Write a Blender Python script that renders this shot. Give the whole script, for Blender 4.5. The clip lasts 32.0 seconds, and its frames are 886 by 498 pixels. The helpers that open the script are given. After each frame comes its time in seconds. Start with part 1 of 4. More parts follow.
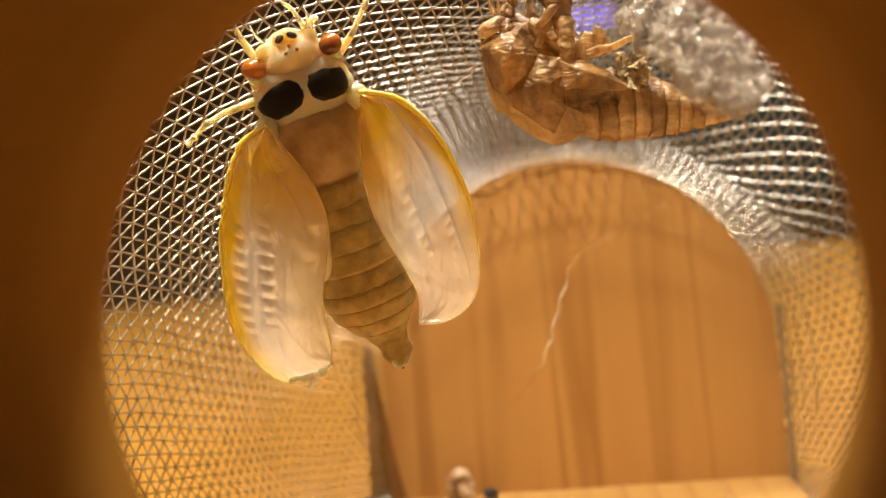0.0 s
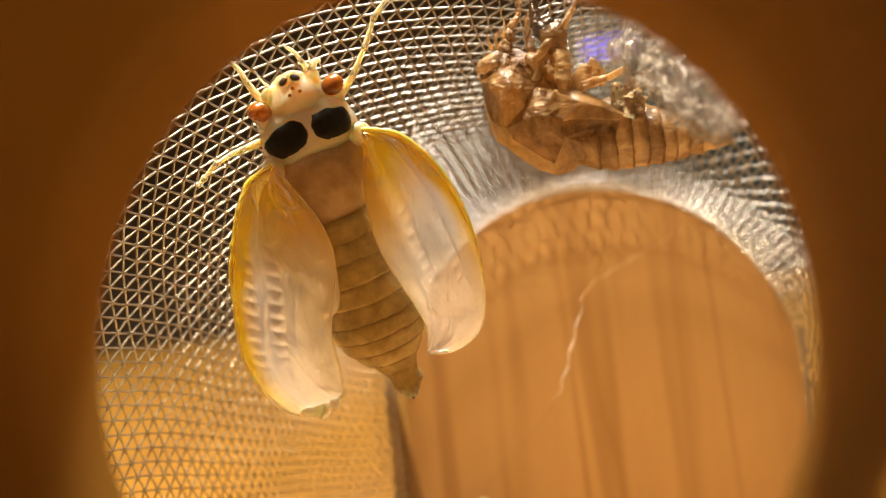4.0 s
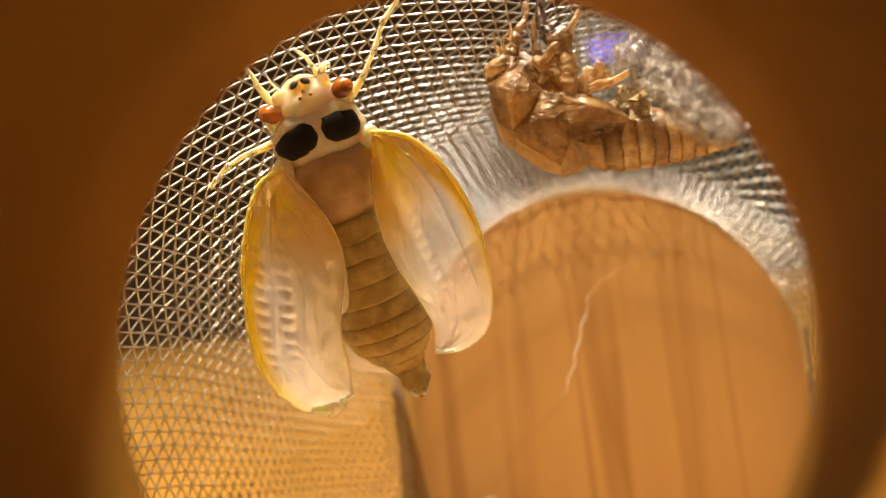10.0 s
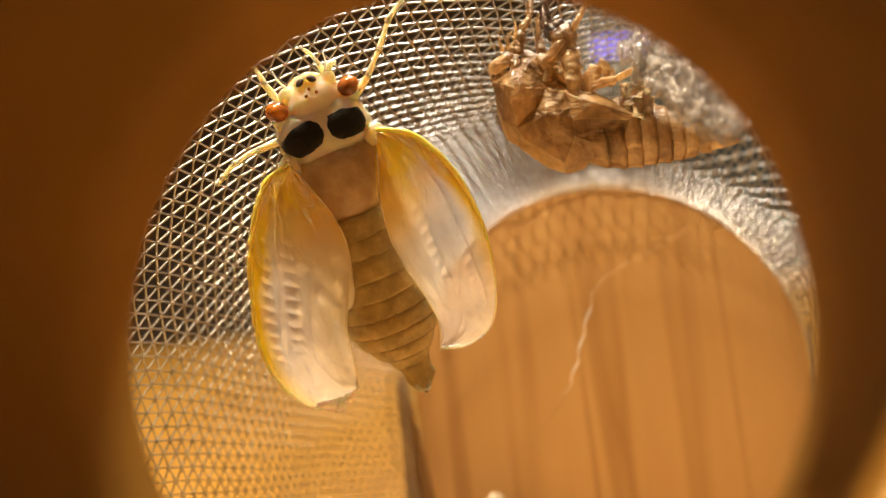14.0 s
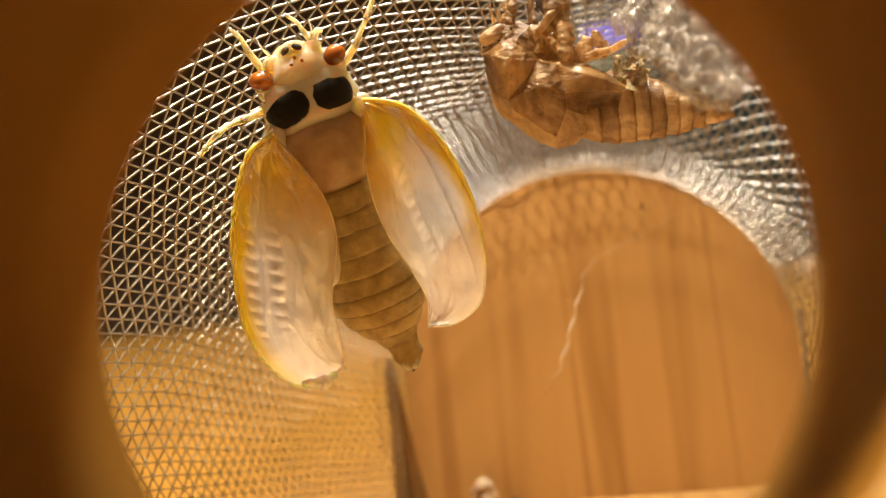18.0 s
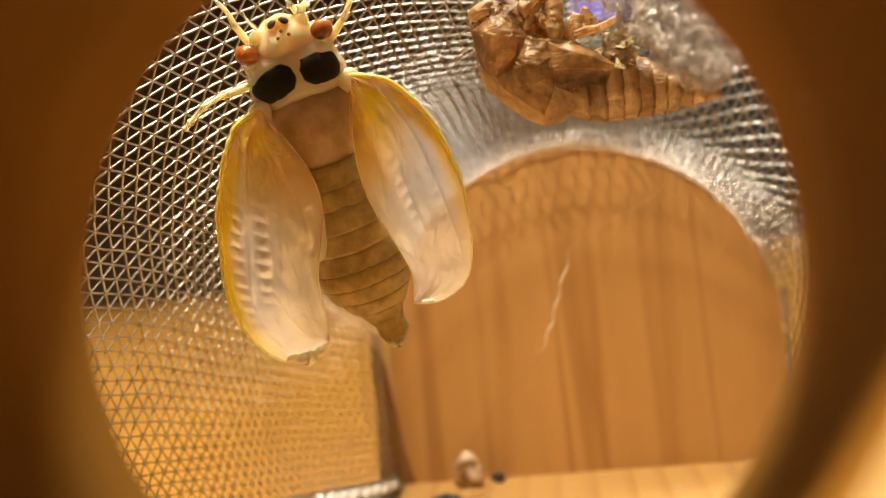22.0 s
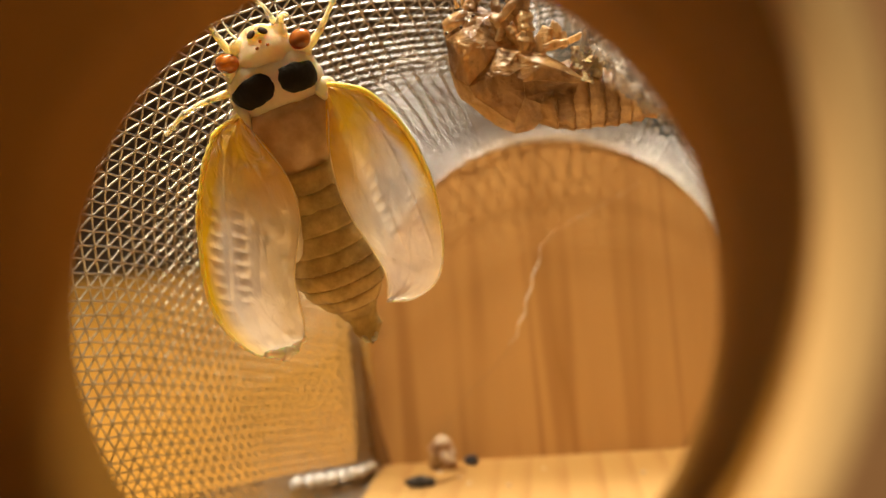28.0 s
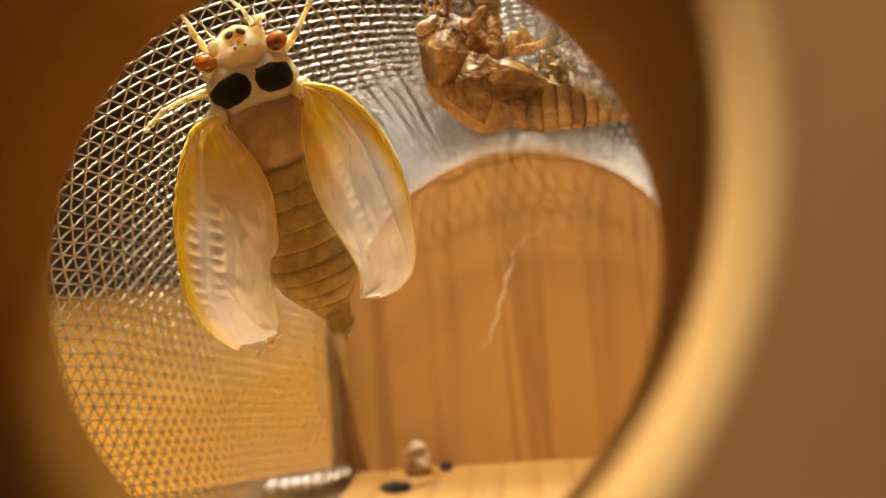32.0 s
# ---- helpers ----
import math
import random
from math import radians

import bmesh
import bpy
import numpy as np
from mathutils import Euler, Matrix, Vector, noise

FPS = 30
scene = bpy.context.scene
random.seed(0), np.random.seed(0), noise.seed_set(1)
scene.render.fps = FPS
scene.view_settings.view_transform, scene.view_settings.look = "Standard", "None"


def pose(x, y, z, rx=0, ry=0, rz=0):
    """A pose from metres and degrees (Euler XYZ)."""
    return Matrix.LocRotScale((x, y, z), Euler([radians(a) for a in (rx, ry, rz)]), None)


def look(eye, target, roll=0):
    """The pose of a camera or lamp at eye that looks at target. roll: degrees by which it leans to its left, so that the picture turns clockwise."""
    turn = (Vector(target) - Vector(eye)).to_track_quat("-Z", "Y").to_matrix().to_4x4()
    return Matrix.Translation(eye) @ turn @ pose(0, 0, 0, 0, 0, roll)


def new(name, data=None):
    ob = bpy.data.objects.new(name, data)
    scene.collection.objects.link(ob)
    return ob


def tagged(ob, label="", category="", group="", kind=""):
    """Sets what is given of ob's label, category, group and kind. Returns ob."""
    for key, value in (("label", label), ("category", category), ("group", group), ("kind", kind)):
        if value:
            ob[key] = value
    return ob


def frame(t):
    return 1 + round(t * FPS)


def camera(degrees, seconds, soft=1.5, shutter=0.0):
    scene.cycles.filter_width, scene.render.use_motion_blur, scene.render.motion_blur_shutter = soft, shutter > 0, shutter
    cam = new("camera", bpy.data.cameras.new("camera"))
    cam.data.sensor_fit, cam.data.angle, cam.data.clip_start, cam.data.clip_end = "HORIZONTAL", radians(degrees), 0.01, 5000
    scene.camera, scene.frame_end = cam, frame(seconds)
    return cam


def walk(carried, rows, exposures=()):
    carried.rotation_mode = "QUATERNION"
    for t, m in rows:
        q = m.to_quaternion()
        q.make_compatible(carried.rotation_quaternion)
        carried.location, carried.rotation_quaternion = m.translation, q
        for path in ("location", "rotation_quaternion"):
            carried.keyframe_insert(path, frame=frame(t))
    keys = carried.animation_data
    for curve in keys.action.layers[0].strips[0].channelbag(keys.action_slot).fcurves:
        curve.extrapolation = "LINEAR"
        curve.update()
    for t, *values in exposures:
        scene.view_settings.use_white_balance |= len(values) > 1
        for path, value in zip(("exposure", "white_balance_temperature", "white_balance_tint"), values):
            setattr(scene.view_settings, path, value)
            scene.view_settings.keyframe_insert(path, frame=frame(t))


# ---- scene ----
# Seconds; the eye in millimetres; yaw to the left, pitch up and roll in degrees.
PATH = [
    (0, -0.310, 6.940, 43.090, 7.820, -1.500, -6.120),
    (0.5, -0.797, 6.301, 41.763, 8.304, -0.404, -6.920),
    (1, 2.120, 5.230, 42.060, 9.360, -0.340, -7.160),
    (1.5, 1.783, 4.968, 42.094, 9.875, 0.274, -7.478),
    (2, 1.966, 5.902, 42.283, 10.062, 0.620, -7.547),
    (2.5, 2.073, 6.026, 42.448, 9.924, 0.874, -7.576),
    (3, 2.008, 6.289, 42.612, 9.791, 0.858, -7.657),
    (3.5, 2.301, 6.051, 42.708, 9.819, 0.889, -7.637),
    (5.5, 2.350, 5.525, 42.718, 9.900, 0.960, -7.680),
    (6, 2.339, 5.518, 42.828, 9.924, 0.942, -7.659),
    (6.5, 2.138, 5.598, 42.614, 9.974, 1.038, -7.648),
    (7, 2.193, 5.239, 42.793, 9.954, 0.969, -7.648),
    (7.5, 2.068, 5.493, 42.594, 10.007, 1.014, -7.611),
    (8, 2.323, 4.841, 42.620, 10.119, 1.000, -7.557),
    (8.5, 2.375, 4.999, 42.607, 10.154, 0.963, -7.584),
    (9, 2.411, 4.913, 42.361, 10.237, 1.151, -7.568),
    (9.5, 2.492, 4.629, 42.640, 10.223, 1.023, -7.590),
    (10, 2.294, 4.724, 42.753, 10.185, 0.987, -7.648),
    (10.5, 2.144, 4.966, 42.613, 10.227, 0.997, -7.568),
    (11, 2.174, 4.656, 42.392, 10.252, 1.020, -7.591),
    (11.5, 2.153, 4.617, 42.582, 10.301, 0.882, -7.559),
    (12, 2.159, 4.457, 42.593, 10.298, 0.923, -7.560),
    (12.5, 2.212, 4.507, 42.627, 10.325, 0.912, -7.617),
    (13, 2.095, 4.491, 42.440, 10.363, 1.009, -7.604),
    (13.5, 2.206, 4.144, 42.510, 10.369, 0.972, -7.589),
    (14, 2.317, 4.134, 42.631, 10.469, 0.881, -7.614),
    (14.5, 2.270, 3.633, 42.663, 10.444, 0.849, -7.636),
    (16.5, 2.202, 2.892, 43.016, 10.572, 0.649, -7.734),
    (17, 2.102, 2.968, 42.885, 10.508, 0.558, -7.692),
    (17.5, 2.118, 3.070, 42.909, 10.216, 0.296, -7.541),
    (18, 2.028, 5.768, 41.257, 9.916, 0.226, -7.289),
    (18.5, 2.457, 5.925, 41.411, 9.610, -0.084, -7.118),
    (19, 2.630, 5.818, 41.462, 9.399, -0.203, -7.110),
    (19.5, 2.752, 5.594, 41.643, 9.328, -0.275, -7.068),
    (20, 2.650, 5.754, 41.523, 9.283, -0.333, -7.087),
    (20.5, 2.519, 5.811, 41.742, 9.232, -0.608, -7.095),
    (21, 2.603, 5.450, 41.799, 9.235, -0.810, -7.027),
    (21.5, 2.013, 5.785, 41.818, 9.174, -1.256, -6.951),
    (22, 1.977, 5.814, 41.572, 9.176, -1.668, -6.783),
    (22.5, 1.946, 4.760, 42.419, 9.210, -2.181, -6.877),
    (23, 2.234, 4.515, 42.404, 9.429, -2.397, -6.755),
    (23.5, 2.352, 4.039, 42.268, 9.539, -2.498, -6.724),
    (24, 2.563, 3.742, 42.257, 9.617, -2.683, -6.666),
    (24.5, 2.612, 4.072, 42.383, 9.628, -2.849, -6.527),
    (26.5, 2.441, 3.421, 42.207, 9.118, -3.413, -6.091),
    (27, 2.854, 3.354, 43.113, 8.815, -3.564, -5.930),
    (27.5, 4.017, 3.090, 43.662, 8.602, -3.706, -5.851),
    (28, 3.831, 3.040, 44.129, 8.335, -3.596, -5.934),
    (28.5, 2.731, 2.970, 41.377, 8.279, -3.287, -5.966),
    (29, 3.400, 2.669, 41.289, 8.276, -2.814, -6.023),
    (29.5, 4.495, 2.286, 41.496, 8.266, -2.478, -6.124),
    (30, 4.331, 2.161, 41.680, 8.148, -2.311, -6.302),
    (30.5, 4.861, 1.766, 41.791, 8.239, -2.129, -6.280),
    (31, 5.166, 1.355, 42.112, 8.172, -2.200, -6.164),
    (31.5, 5.560, 1.250, 41.988, 7.887, -2.280, -5.886),
    (32, 4.833, 0.829, 41.912, 6.969, -2.260, -5.633),
]
MM = 0.001
FOCUS = 0.0695
cam = camera(55, 32.0, soft=1.5)
cam.data.dof.use_dof = True
cam.data.dof.focus_distance = FOCUS
cam.data.dof.aperture_fstop = 28.0


def carried_pose(x, y, z, yaw, pitch, roll):
    return pose(x * MM, y * MM, z * MM, 0, 0, yaw) @ pose(0, 0, 0, 90 + pitch, 0, 0) @ pose(0, 0, 0, 0, 0, roll)


walk(cam, [(t, carried_pose(*row)) for t, *row in PATH],
     [(0, -0.10), (3, -0.06), (9, -0.06), (17, -0.06), (19, -0.12), (24, -0.18), (28, -0.27), (32, -0.30)])

# ---- light ----
world = bpy.data.worlds.new("room_air")
scene.world = world
world.use_nodes = True
world.node_tree.nodes["Background"].inputs[0].default_value = (1.0, 0.72, 0.45, 1)
world.node_tree.nodes["Background"].inputs[1].default_value = 0.032

LAMP_AT = (-0.065, 0.034, 0.440)
bulb = bpy.data.lights.new("desk_lamp_light", "AREA")
bulb.shape, bulb.size, bulb.energy, bulb.color = "DISK", 0.032, 4.9, (1.0, 0.78, 0.49)
lamp = new("desk_lamp_light", bulb)
lamp.matrix_world = look(LAMP_AT, (0.0, 0.075, 0.03))
overhead = bpy.data.lights.new("ceiling_light", "AREA")
overhead.shape, overhead.size, overhead.energy, overhead.color = "DISK", 0.40, 39.0, (1.0, 0.91, 0.76)
ceiling_lamp = new("ceiling_light", overhead)
ceiling_lamp.matrix_world = look((0.08, 0.52, 1.20), (0.0, 0.08, 0.04))

# ---- helpers of this place ----


def part(name, bm, material, parent=None, label="", smooth=True, kind=""):
    """One mesh object out of a bmesh drawn in millimetres."""
    data = bpy.data.meshes.new(name)
    bmesh.ops.scale(bm, vec=(MM, MM, MM), verts=bm.verts)
    bm.normal_update()
    bm.to_mesh(data)
    bm.free()
    data.materials.append(material)
    if smooth:
        data.shade_smooth()
    ob = new(name, data)
    ob.parent = parent
    if label or kind:
        tagged(ob, label=label, kind=kind)
    return ob


def part_data(name, verts, faces, material, parent=None, label="", smooth=True, kind=""):
    data = bpy.data.meshes.new(name)
    data.from_pydata([(v[0] * MM, v[1] * MM, v[2] * MM) for v in verts], [], faces)
    data.materials.append(material)
    if smooth:
        data.shade_smooth()
    data.update()
    ob = new(name, data)
    ob.parent = parent
    if label or kind:
        tagged(ob, label=label, kind=kind)
    return ob


def thing(name, label, category, group="", kind=""):
    return tagged(new(name), label, category, group, kind)


def lerp(rows, x):
    """The value at x in rows of (x, value), joined by straight lines."""
    if x <= rows[0][0]:
        return rows[0][1]
    for (a, va), (b, vb) in zip(rows, rows[1:]):
        if x <= b:
            u = (x - a) / (b - a)
            return va + (vb - va) * u
    return rows[-1][1]


def box_bm(x0, x1, y0, y1, z0, z1, bevel=0.0, segments=2):
    bm = bmesh.new()
    bmesh.ops.create_cube(bm, size=1)
    for v in bm.verts:
        v.co = Vector(((x0 + x1) / 2 + v.co.x * (x1 - x0), (y0 + y1) / 2 + v.co.y * (y1 - y0), (z0 + z1) / 2 + v.co.z * (z1 - z0)))
    if bevel:
        bmesh.ops.bevel(bm, geom=bm.edges[:], offset=bevel, segments=segments, profile=0.5, affect="EDGES")
    return bm


def tube_data(points, radii, sides=8, verts=None, faces=None, caps=True):
    """Adds a tube along points (mm) to a list of vertices and faces."""
    verts = [] if verts is None else verts
    faces = [] if faces is None else faces
    points = [Vector(p) for p in points]
    side = None
    first = len(verts)
    for i, p in enumerate(points):
        way = (points[min(i + 1, len(points) - 1)] - points[max(i - 1, 0)]).normalized()
        if side is None:
            side = way.orthogonal().normalized()
        side = (side - way * side.dot(way)).normalized()
        other = way.cross(side)
        r = radii[i] if isinstance(radii, (list, tuple)) else radii
        for k in range(sides):
            a = 2 * math.pi * k / sides
            verts.append(p + (side * math.cos(a) + other * math.sin(a)) * r)
    for i in range(len(points) - 1):
        for k in range(sides):
            a, b = first + i * sides + k, first + i * sides + (k + 1) % sides
            faces.append((a, b, b + sides, a + sides))
    if caps:
        faces.append(tuple(first + k for k in reversed(range(sides))))
        faces.append(tuple(first + (len(points) - 1) * sides + k for k in range(sides)))
    return verts, faces


# ---- materials ----


class Nodes:
    """A small writer of node materials."""

    def __init__(self, name):
        self.material = bpy.data.materials.new(name)
        self.material.use_nodes = True
        self.tree = self.material.node_tree
        self.bsdf = self.tree.nodes["Principled BSDF"]
        self.out = self.tree.nodes["Material Output"]

    def node(self, kind, **inputs):
        n = self.tree.nodes.new(kind)
        for key, value in inputs.items():
            self.set(n.inputs[key.replace("_", " ")], value)
        return n

    def set(self, socket, value):
        if isinstance(value, bpy.types.NodeSocket):
            self.tree.links.new(value, socket)
        else:
            socket.default_value = value

    def coords(self, scale=(1, 1, 1), kind="Object"):
        n = self.node("ShaderNodeMapping")
        self.set(n.inputs["Vector"], self.node("ShaderNodeTexCoord").outputs[kind])
        n.inputs["Scale"].default_value = scale
        return n.outputs[0]

    def noise(self, vector, scale, detail=4.0, rough=0.55, distort=0.0):
        n = self.node("ShaderNodeTexNoise", Vector=vector, Scale=scale, Detail=detail, Roughness=rough, Distortion=distort)
        return n.outputs["Fac"]

    def ramp(self, fac, stops):
        n = self.node("ShaderNodeValToRGB", Fac=fac)
        e = n.color_ramp.elements
        while len(e) < len(stops):
            e.new(0.5)
        for k, (at, colour) in enumerate(stops):
            e[k].position = at
            e[k].color = (*colour, 1) if len(colour) == 3 else colour
        return n.outputs[0]

    def maths(self, op, a, b=0.0):
        n = self.node("ShaderNodeMath")
        n.operation = op
        self.set(n.inputs[0], a)
        self.set(n.inputs[1], b)
        return n.outputs[0]

    def mix(self, fac, a, b, mode="MIX"):
        n = self.node("ShaderNodeMix")
        n.data_type, n.blend_type = "RGBA", mode
        self.set(n.inputs[0], fac)
        self.set(n.inputs[6], a if not isinstance(a, tuple) or len(a) == 4 else (*a, 1))
        self.set(n.inputs[7], b if not isinstance(b, tuple) or len(b) == 4 else (*b, 1))
        return n.outputs[2]

    def bump(self, height, strength=0.3, distance=0.0002):
        n = self.node("ShaderNodeBump", Height=height, Strength=strength, Distance=distance)
        self.set(self.bsdf.inputs["Normal"], n.outputs[0])

    def gloss(self, shader, weight, rough):
        """The shader under a clear gloss with the same relief."""
        shine = self.node("ShaderNodeBsdfGlossy", Color=(1, 1, 1, 1), Roughness=rough)
        if self.bsdf.inputs["Normal"].links:
            self.set(shine.inputs["Normal"], self.bsdf.inputs["Normal"].links[0].from_socket)
        m = self.node("ShaderNodeMixShader")
        self.set(m.inputs[0], weight)
        self.set(m.inputs[1], shader)
        self.set(m.inputs[2], shine.outputs[0])
        return m.outputs[0]

    def base(self, colour, rough=0.5, **more):
        self.set(self.bsdf.inputs["Base Color"], (*colour, 1) if isinstance(colour, tuple) and len(colour) == 3 else colour)
        self.set(self.bsdf.inputs["Roughness"], rough)
        for key, value in more.items():
            self.set(self.bsdf.inputs[key.replace("_", " ")], value)
        return self.material


def wood(name, pale, dark, ring_scale, stretch, shift=(0, 0, 0), gap=0.55, rough=0.55, spec=0.3, patchy=0.25):
    """Pine with annual rings: distance from a tilted pith drives dark late wood."""
    n = Nodes(name)
    m = n.node("ShaderNodeMapping")
    n.set(m.inputs["Vector"], n.node("ShaderNodeTexCoord").outputs["Object"])
    m.inputs["Scale"].default_value = stretch
    m.inputs["Location"].default_value = shift
    warp = n.node("ShaderNodeTexNoise", Vector=m.outputs[0], Scale=30.0, Detail=2.0)
    bent = n.mix(0.012, m.outputs[0], warp.outputs["Color"], "ADD")
    w = n.node("ShaderNodeTexWave", Vector=bent, Scale=ring_scale, Distortion=3.6, Detail=2.0, Detail_Scale=0.5)
    w.wave_type, w.bands_direction, w.wave_profile = "BANDS", "X", "SAW"
    rings = n.ramp(w.outputs["Fac"], [(0.0, (0.0, 0, 0)), (gap, (0.12, 0.12, 0.12)), (0.9, (1, 1, 1)), (1.0, (0.3, 0.3, 0.3))])
    fibre = n.noise(n.coords((900, 900, 40)), 3.0, 5.0, 0.65)
    blotch = n.noise(n.coords((1, 1, 0.5)), 45.0, 3.0)
    tone = n.mix(n.maths("MULTIPLY", n.maths("MULTIPLY", rings, n.noise(n.coords((1, 1, 0.2)), 60.0, 2.0)), 0.95), pale, dark)
    tone = n.mix(n.maths("MULTIPLY", fibre, 0.35), tone, dark)
    tone = n.mix(n.maths("MULTIPLY", blotch, patchy), tone, tuple(c * (0.9 - 0.72 * patchy) for c in pale))
    n.bump(fibre, 0.25, 0.0001)
    return n.base(tone, rough, Specular_IOR_Level=spec)




def panel_pine(name, pale, dark):
    """Planed pine with upright grain: a few uneven dark lines, wide soft bands and short fibres."""
    n = Nodes(name)
    lines = n.maths("ABSOLUTE", n.maths("SUBTRACT", n.noise(n.coords((1, 0.1, 0.045)), 125.0, 2.0, 0.45, 0.3), 0.5))
    late = n.ramp(lines, [(0.0, (1, 1, 1)), (0.018, (0.75, 0.75, 0.75)), (0.06, (0, 0, 0))])
    late = n.maths("MULTIPLY", late, n.ramp(n.noise(n.coords((1, 1, 0.25)), 55.0, 2.0), [(0.32, (0.12, 0.12, 0.12)), (0.60, (0.85, 0.85, 0.85))]))
    bands = n.ramp(n.noise(n.coords((1, 0.1, 0.03)), 70.0, 3.0, 0.55, 0.2), [(0.35, (0, 0, 0)), (0.7, (0.65, 0.65, 0.65))])
    fibre = n.noise(n.coords((900, 900, 40)), 3.0, 5.0, 0.65)
    tone = n.mix(bands, pale, tuple(p * 0.6 + d * 0.4 for p, d in zip(pale, dark)))
    tone = n.mix(late, tone, dark)
    tone = n.mix(n.maths("MULTIPLY", fibre, 0.32), tone, dark)
    tone = n.mix(n.maths("MULTIPLY", n.noise(n.coords((1, 1, 0.5)), 38.0, 3.0), 0.35), tone, tuple(c * 0.75 for c in pale))
    n.bump(fibre, 0.25, 0.0001)
    return n.base(tone, 0.5, Specular_IOR_Level=0.35)


PINE = panel_pine("pine", (0.68, 0.415, 0.160), (0.36, 0.175, 0.050))
# One front board, three tones: bore painted as shaded, rim painted as lit.
PINE_SHADED = wood("pine_shaded", (0.46, 0.225, 0.035), (0.23, 0.105, 0.012), 34.0, (0.5, 1, 1), gap=0.4, spec=0.08, patchy=0.8)
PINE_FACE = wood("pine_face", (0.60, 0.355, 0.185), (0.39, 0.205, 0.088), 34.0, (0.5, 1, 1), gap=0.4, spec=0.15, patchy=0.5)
PINE_LIT = wood("pine_lit", (0.80, 0.57, 0.29), (0.58, 0.38, 0.16), 34.0, (0.5, 1, 1), gap=0.4, rough=0.4)
PINE_FLOOR = wood("pine_floor", (0.58, 0.375, 0.145), (0.37, 0.185, 0.05), 60.0, (1, 0.1, 0.3), (0.02, 0, 0))
TABLE = wood("table_wood", (0.30, 0.140, 0.010), (0.185, 0.077, 0.004), 18.0, (0.15, 1, 1), rough=0.62)
n = Nodes("steel_wire")
STEEL = n.base(n.ramp(n.noise(n.coords(), 300.0), [(0.3, (0.38, 0.37, 0.355)), (0.7, (0.52, 0.51, 0.49))]), 0.36, Metallic=0.9)
n = Nodes("wall_paint")
PAINT = n.base(n.ramp(n.noise(n.coords(), 6.0), [(0.3, (0.30, 0.225, 0.155)), (0.7, (0.40, 0.305, 0.210))]), 0.9)

# ---- the room ----
table = thing("table", "honey-coloured wooden table top under the cage", "table")
part("tabletop", box_bm(-700, 700, 5, 970, -40, -12, 2), TABLE, table)
for tx in (-640, 640):
    for ty in (50, 915):
        part("leg", box_bm(tx - 30, tx + 30, ty - 30, ty + 30, -760, -40, 3), TABLE, table)
for name, b in (("floor", (-2500, 2500, -2200, 3000, -800, -760)), ("ceiling", (-2500, 2500, -2200, 3000, 1700, 1740)),
                ("wall_north", (-2500, 2500, 3000, 3050, -800, 1740)), ("wall_south", (-2500, 2500, -2250, -2200, -800, 1740)),
                ("wall_west", (-2550, -2500, -2250, 3050, -800, 1740)), ("wall_east", (2500, 2550, -2250, 3050, -800, 1740))):
    tagged(part(name, box_bm(*b), PAINT, smooth=False), "plain dim painted surface of the dark room", "wall", kind="structure")

# ---- the cage ----
FAR_Y, HALF, SPRING = 141.0, 30.6, 20.4
NEAR_Y, FRONT_Y = 37.0, 21.5
HOLE = (-4.05, 40.6, 13.56)
LEAN, AXIS = 0.2, 0.27
BOARD = 12.0
WIDTHS = [(30, 49.5), (60, 48.0), (70, 47.0), (85, 44.3), (103, 40.2), (122, 36.2), (134, 32.6), (141, 31.2), (150, 31.0)]


CORNERS = [(40, 21.0), (85, 16.0), (100, 11.5), (120, 6.5), (141, 1.2), (150, 1.0)]


def glide(rows, x, span=11.0):
    """The rows' value with its kinks rounded off."""
    return sum(lerp(rows, x + span * k / 5) * (6 - abs(k)) for k in range(-5, 6)) / 36


def arch_outline(half, spring, foot, steps=40):
    pts = [(-half, foot)]
    for k in range(steps + 1):
        a = math.pi - math.pi * k / steps
        pts.append((half * math.cos(a), spring + half * math.sin(a)))
    return pts + [(half, foot)]


def prism(outline, y0, y1):
    bm = bmesh.new()
    near = [bm.verts.new((x, y0, z)) for x, z in outline]
    far = [bm.verts.new((x, y1, z)) for x, z in outline]
    bm.faces.new(near)
    bm.faces.new(list(reversed(far)))
    for k in range(len(outline)):
        j = (k + 1) % len(outline)
        bm.faces.new((near[j], near[k], far[k], far[j]))
    bmesh.ops.recalc_face_normals(bm, faces=bm.faces[:])
    return bm


cage = thing("insect_cage", "pine and wire mesh insect cage with an arched top", "cage")
part("end_panel", prism(arch_outline(HALF, SPRING, -BOARD), FAR_Y, FAR_Y + 13), PINE, cage, "arched pine end panel", smooth=False)
part("floor_board", box_bm(-HALF, HALF, NEAR_Y - 12, FAR_Y, -BOARD, 0, 0.5), PINE_FLOOR, cage, "pale pine floor board", smooth=False)


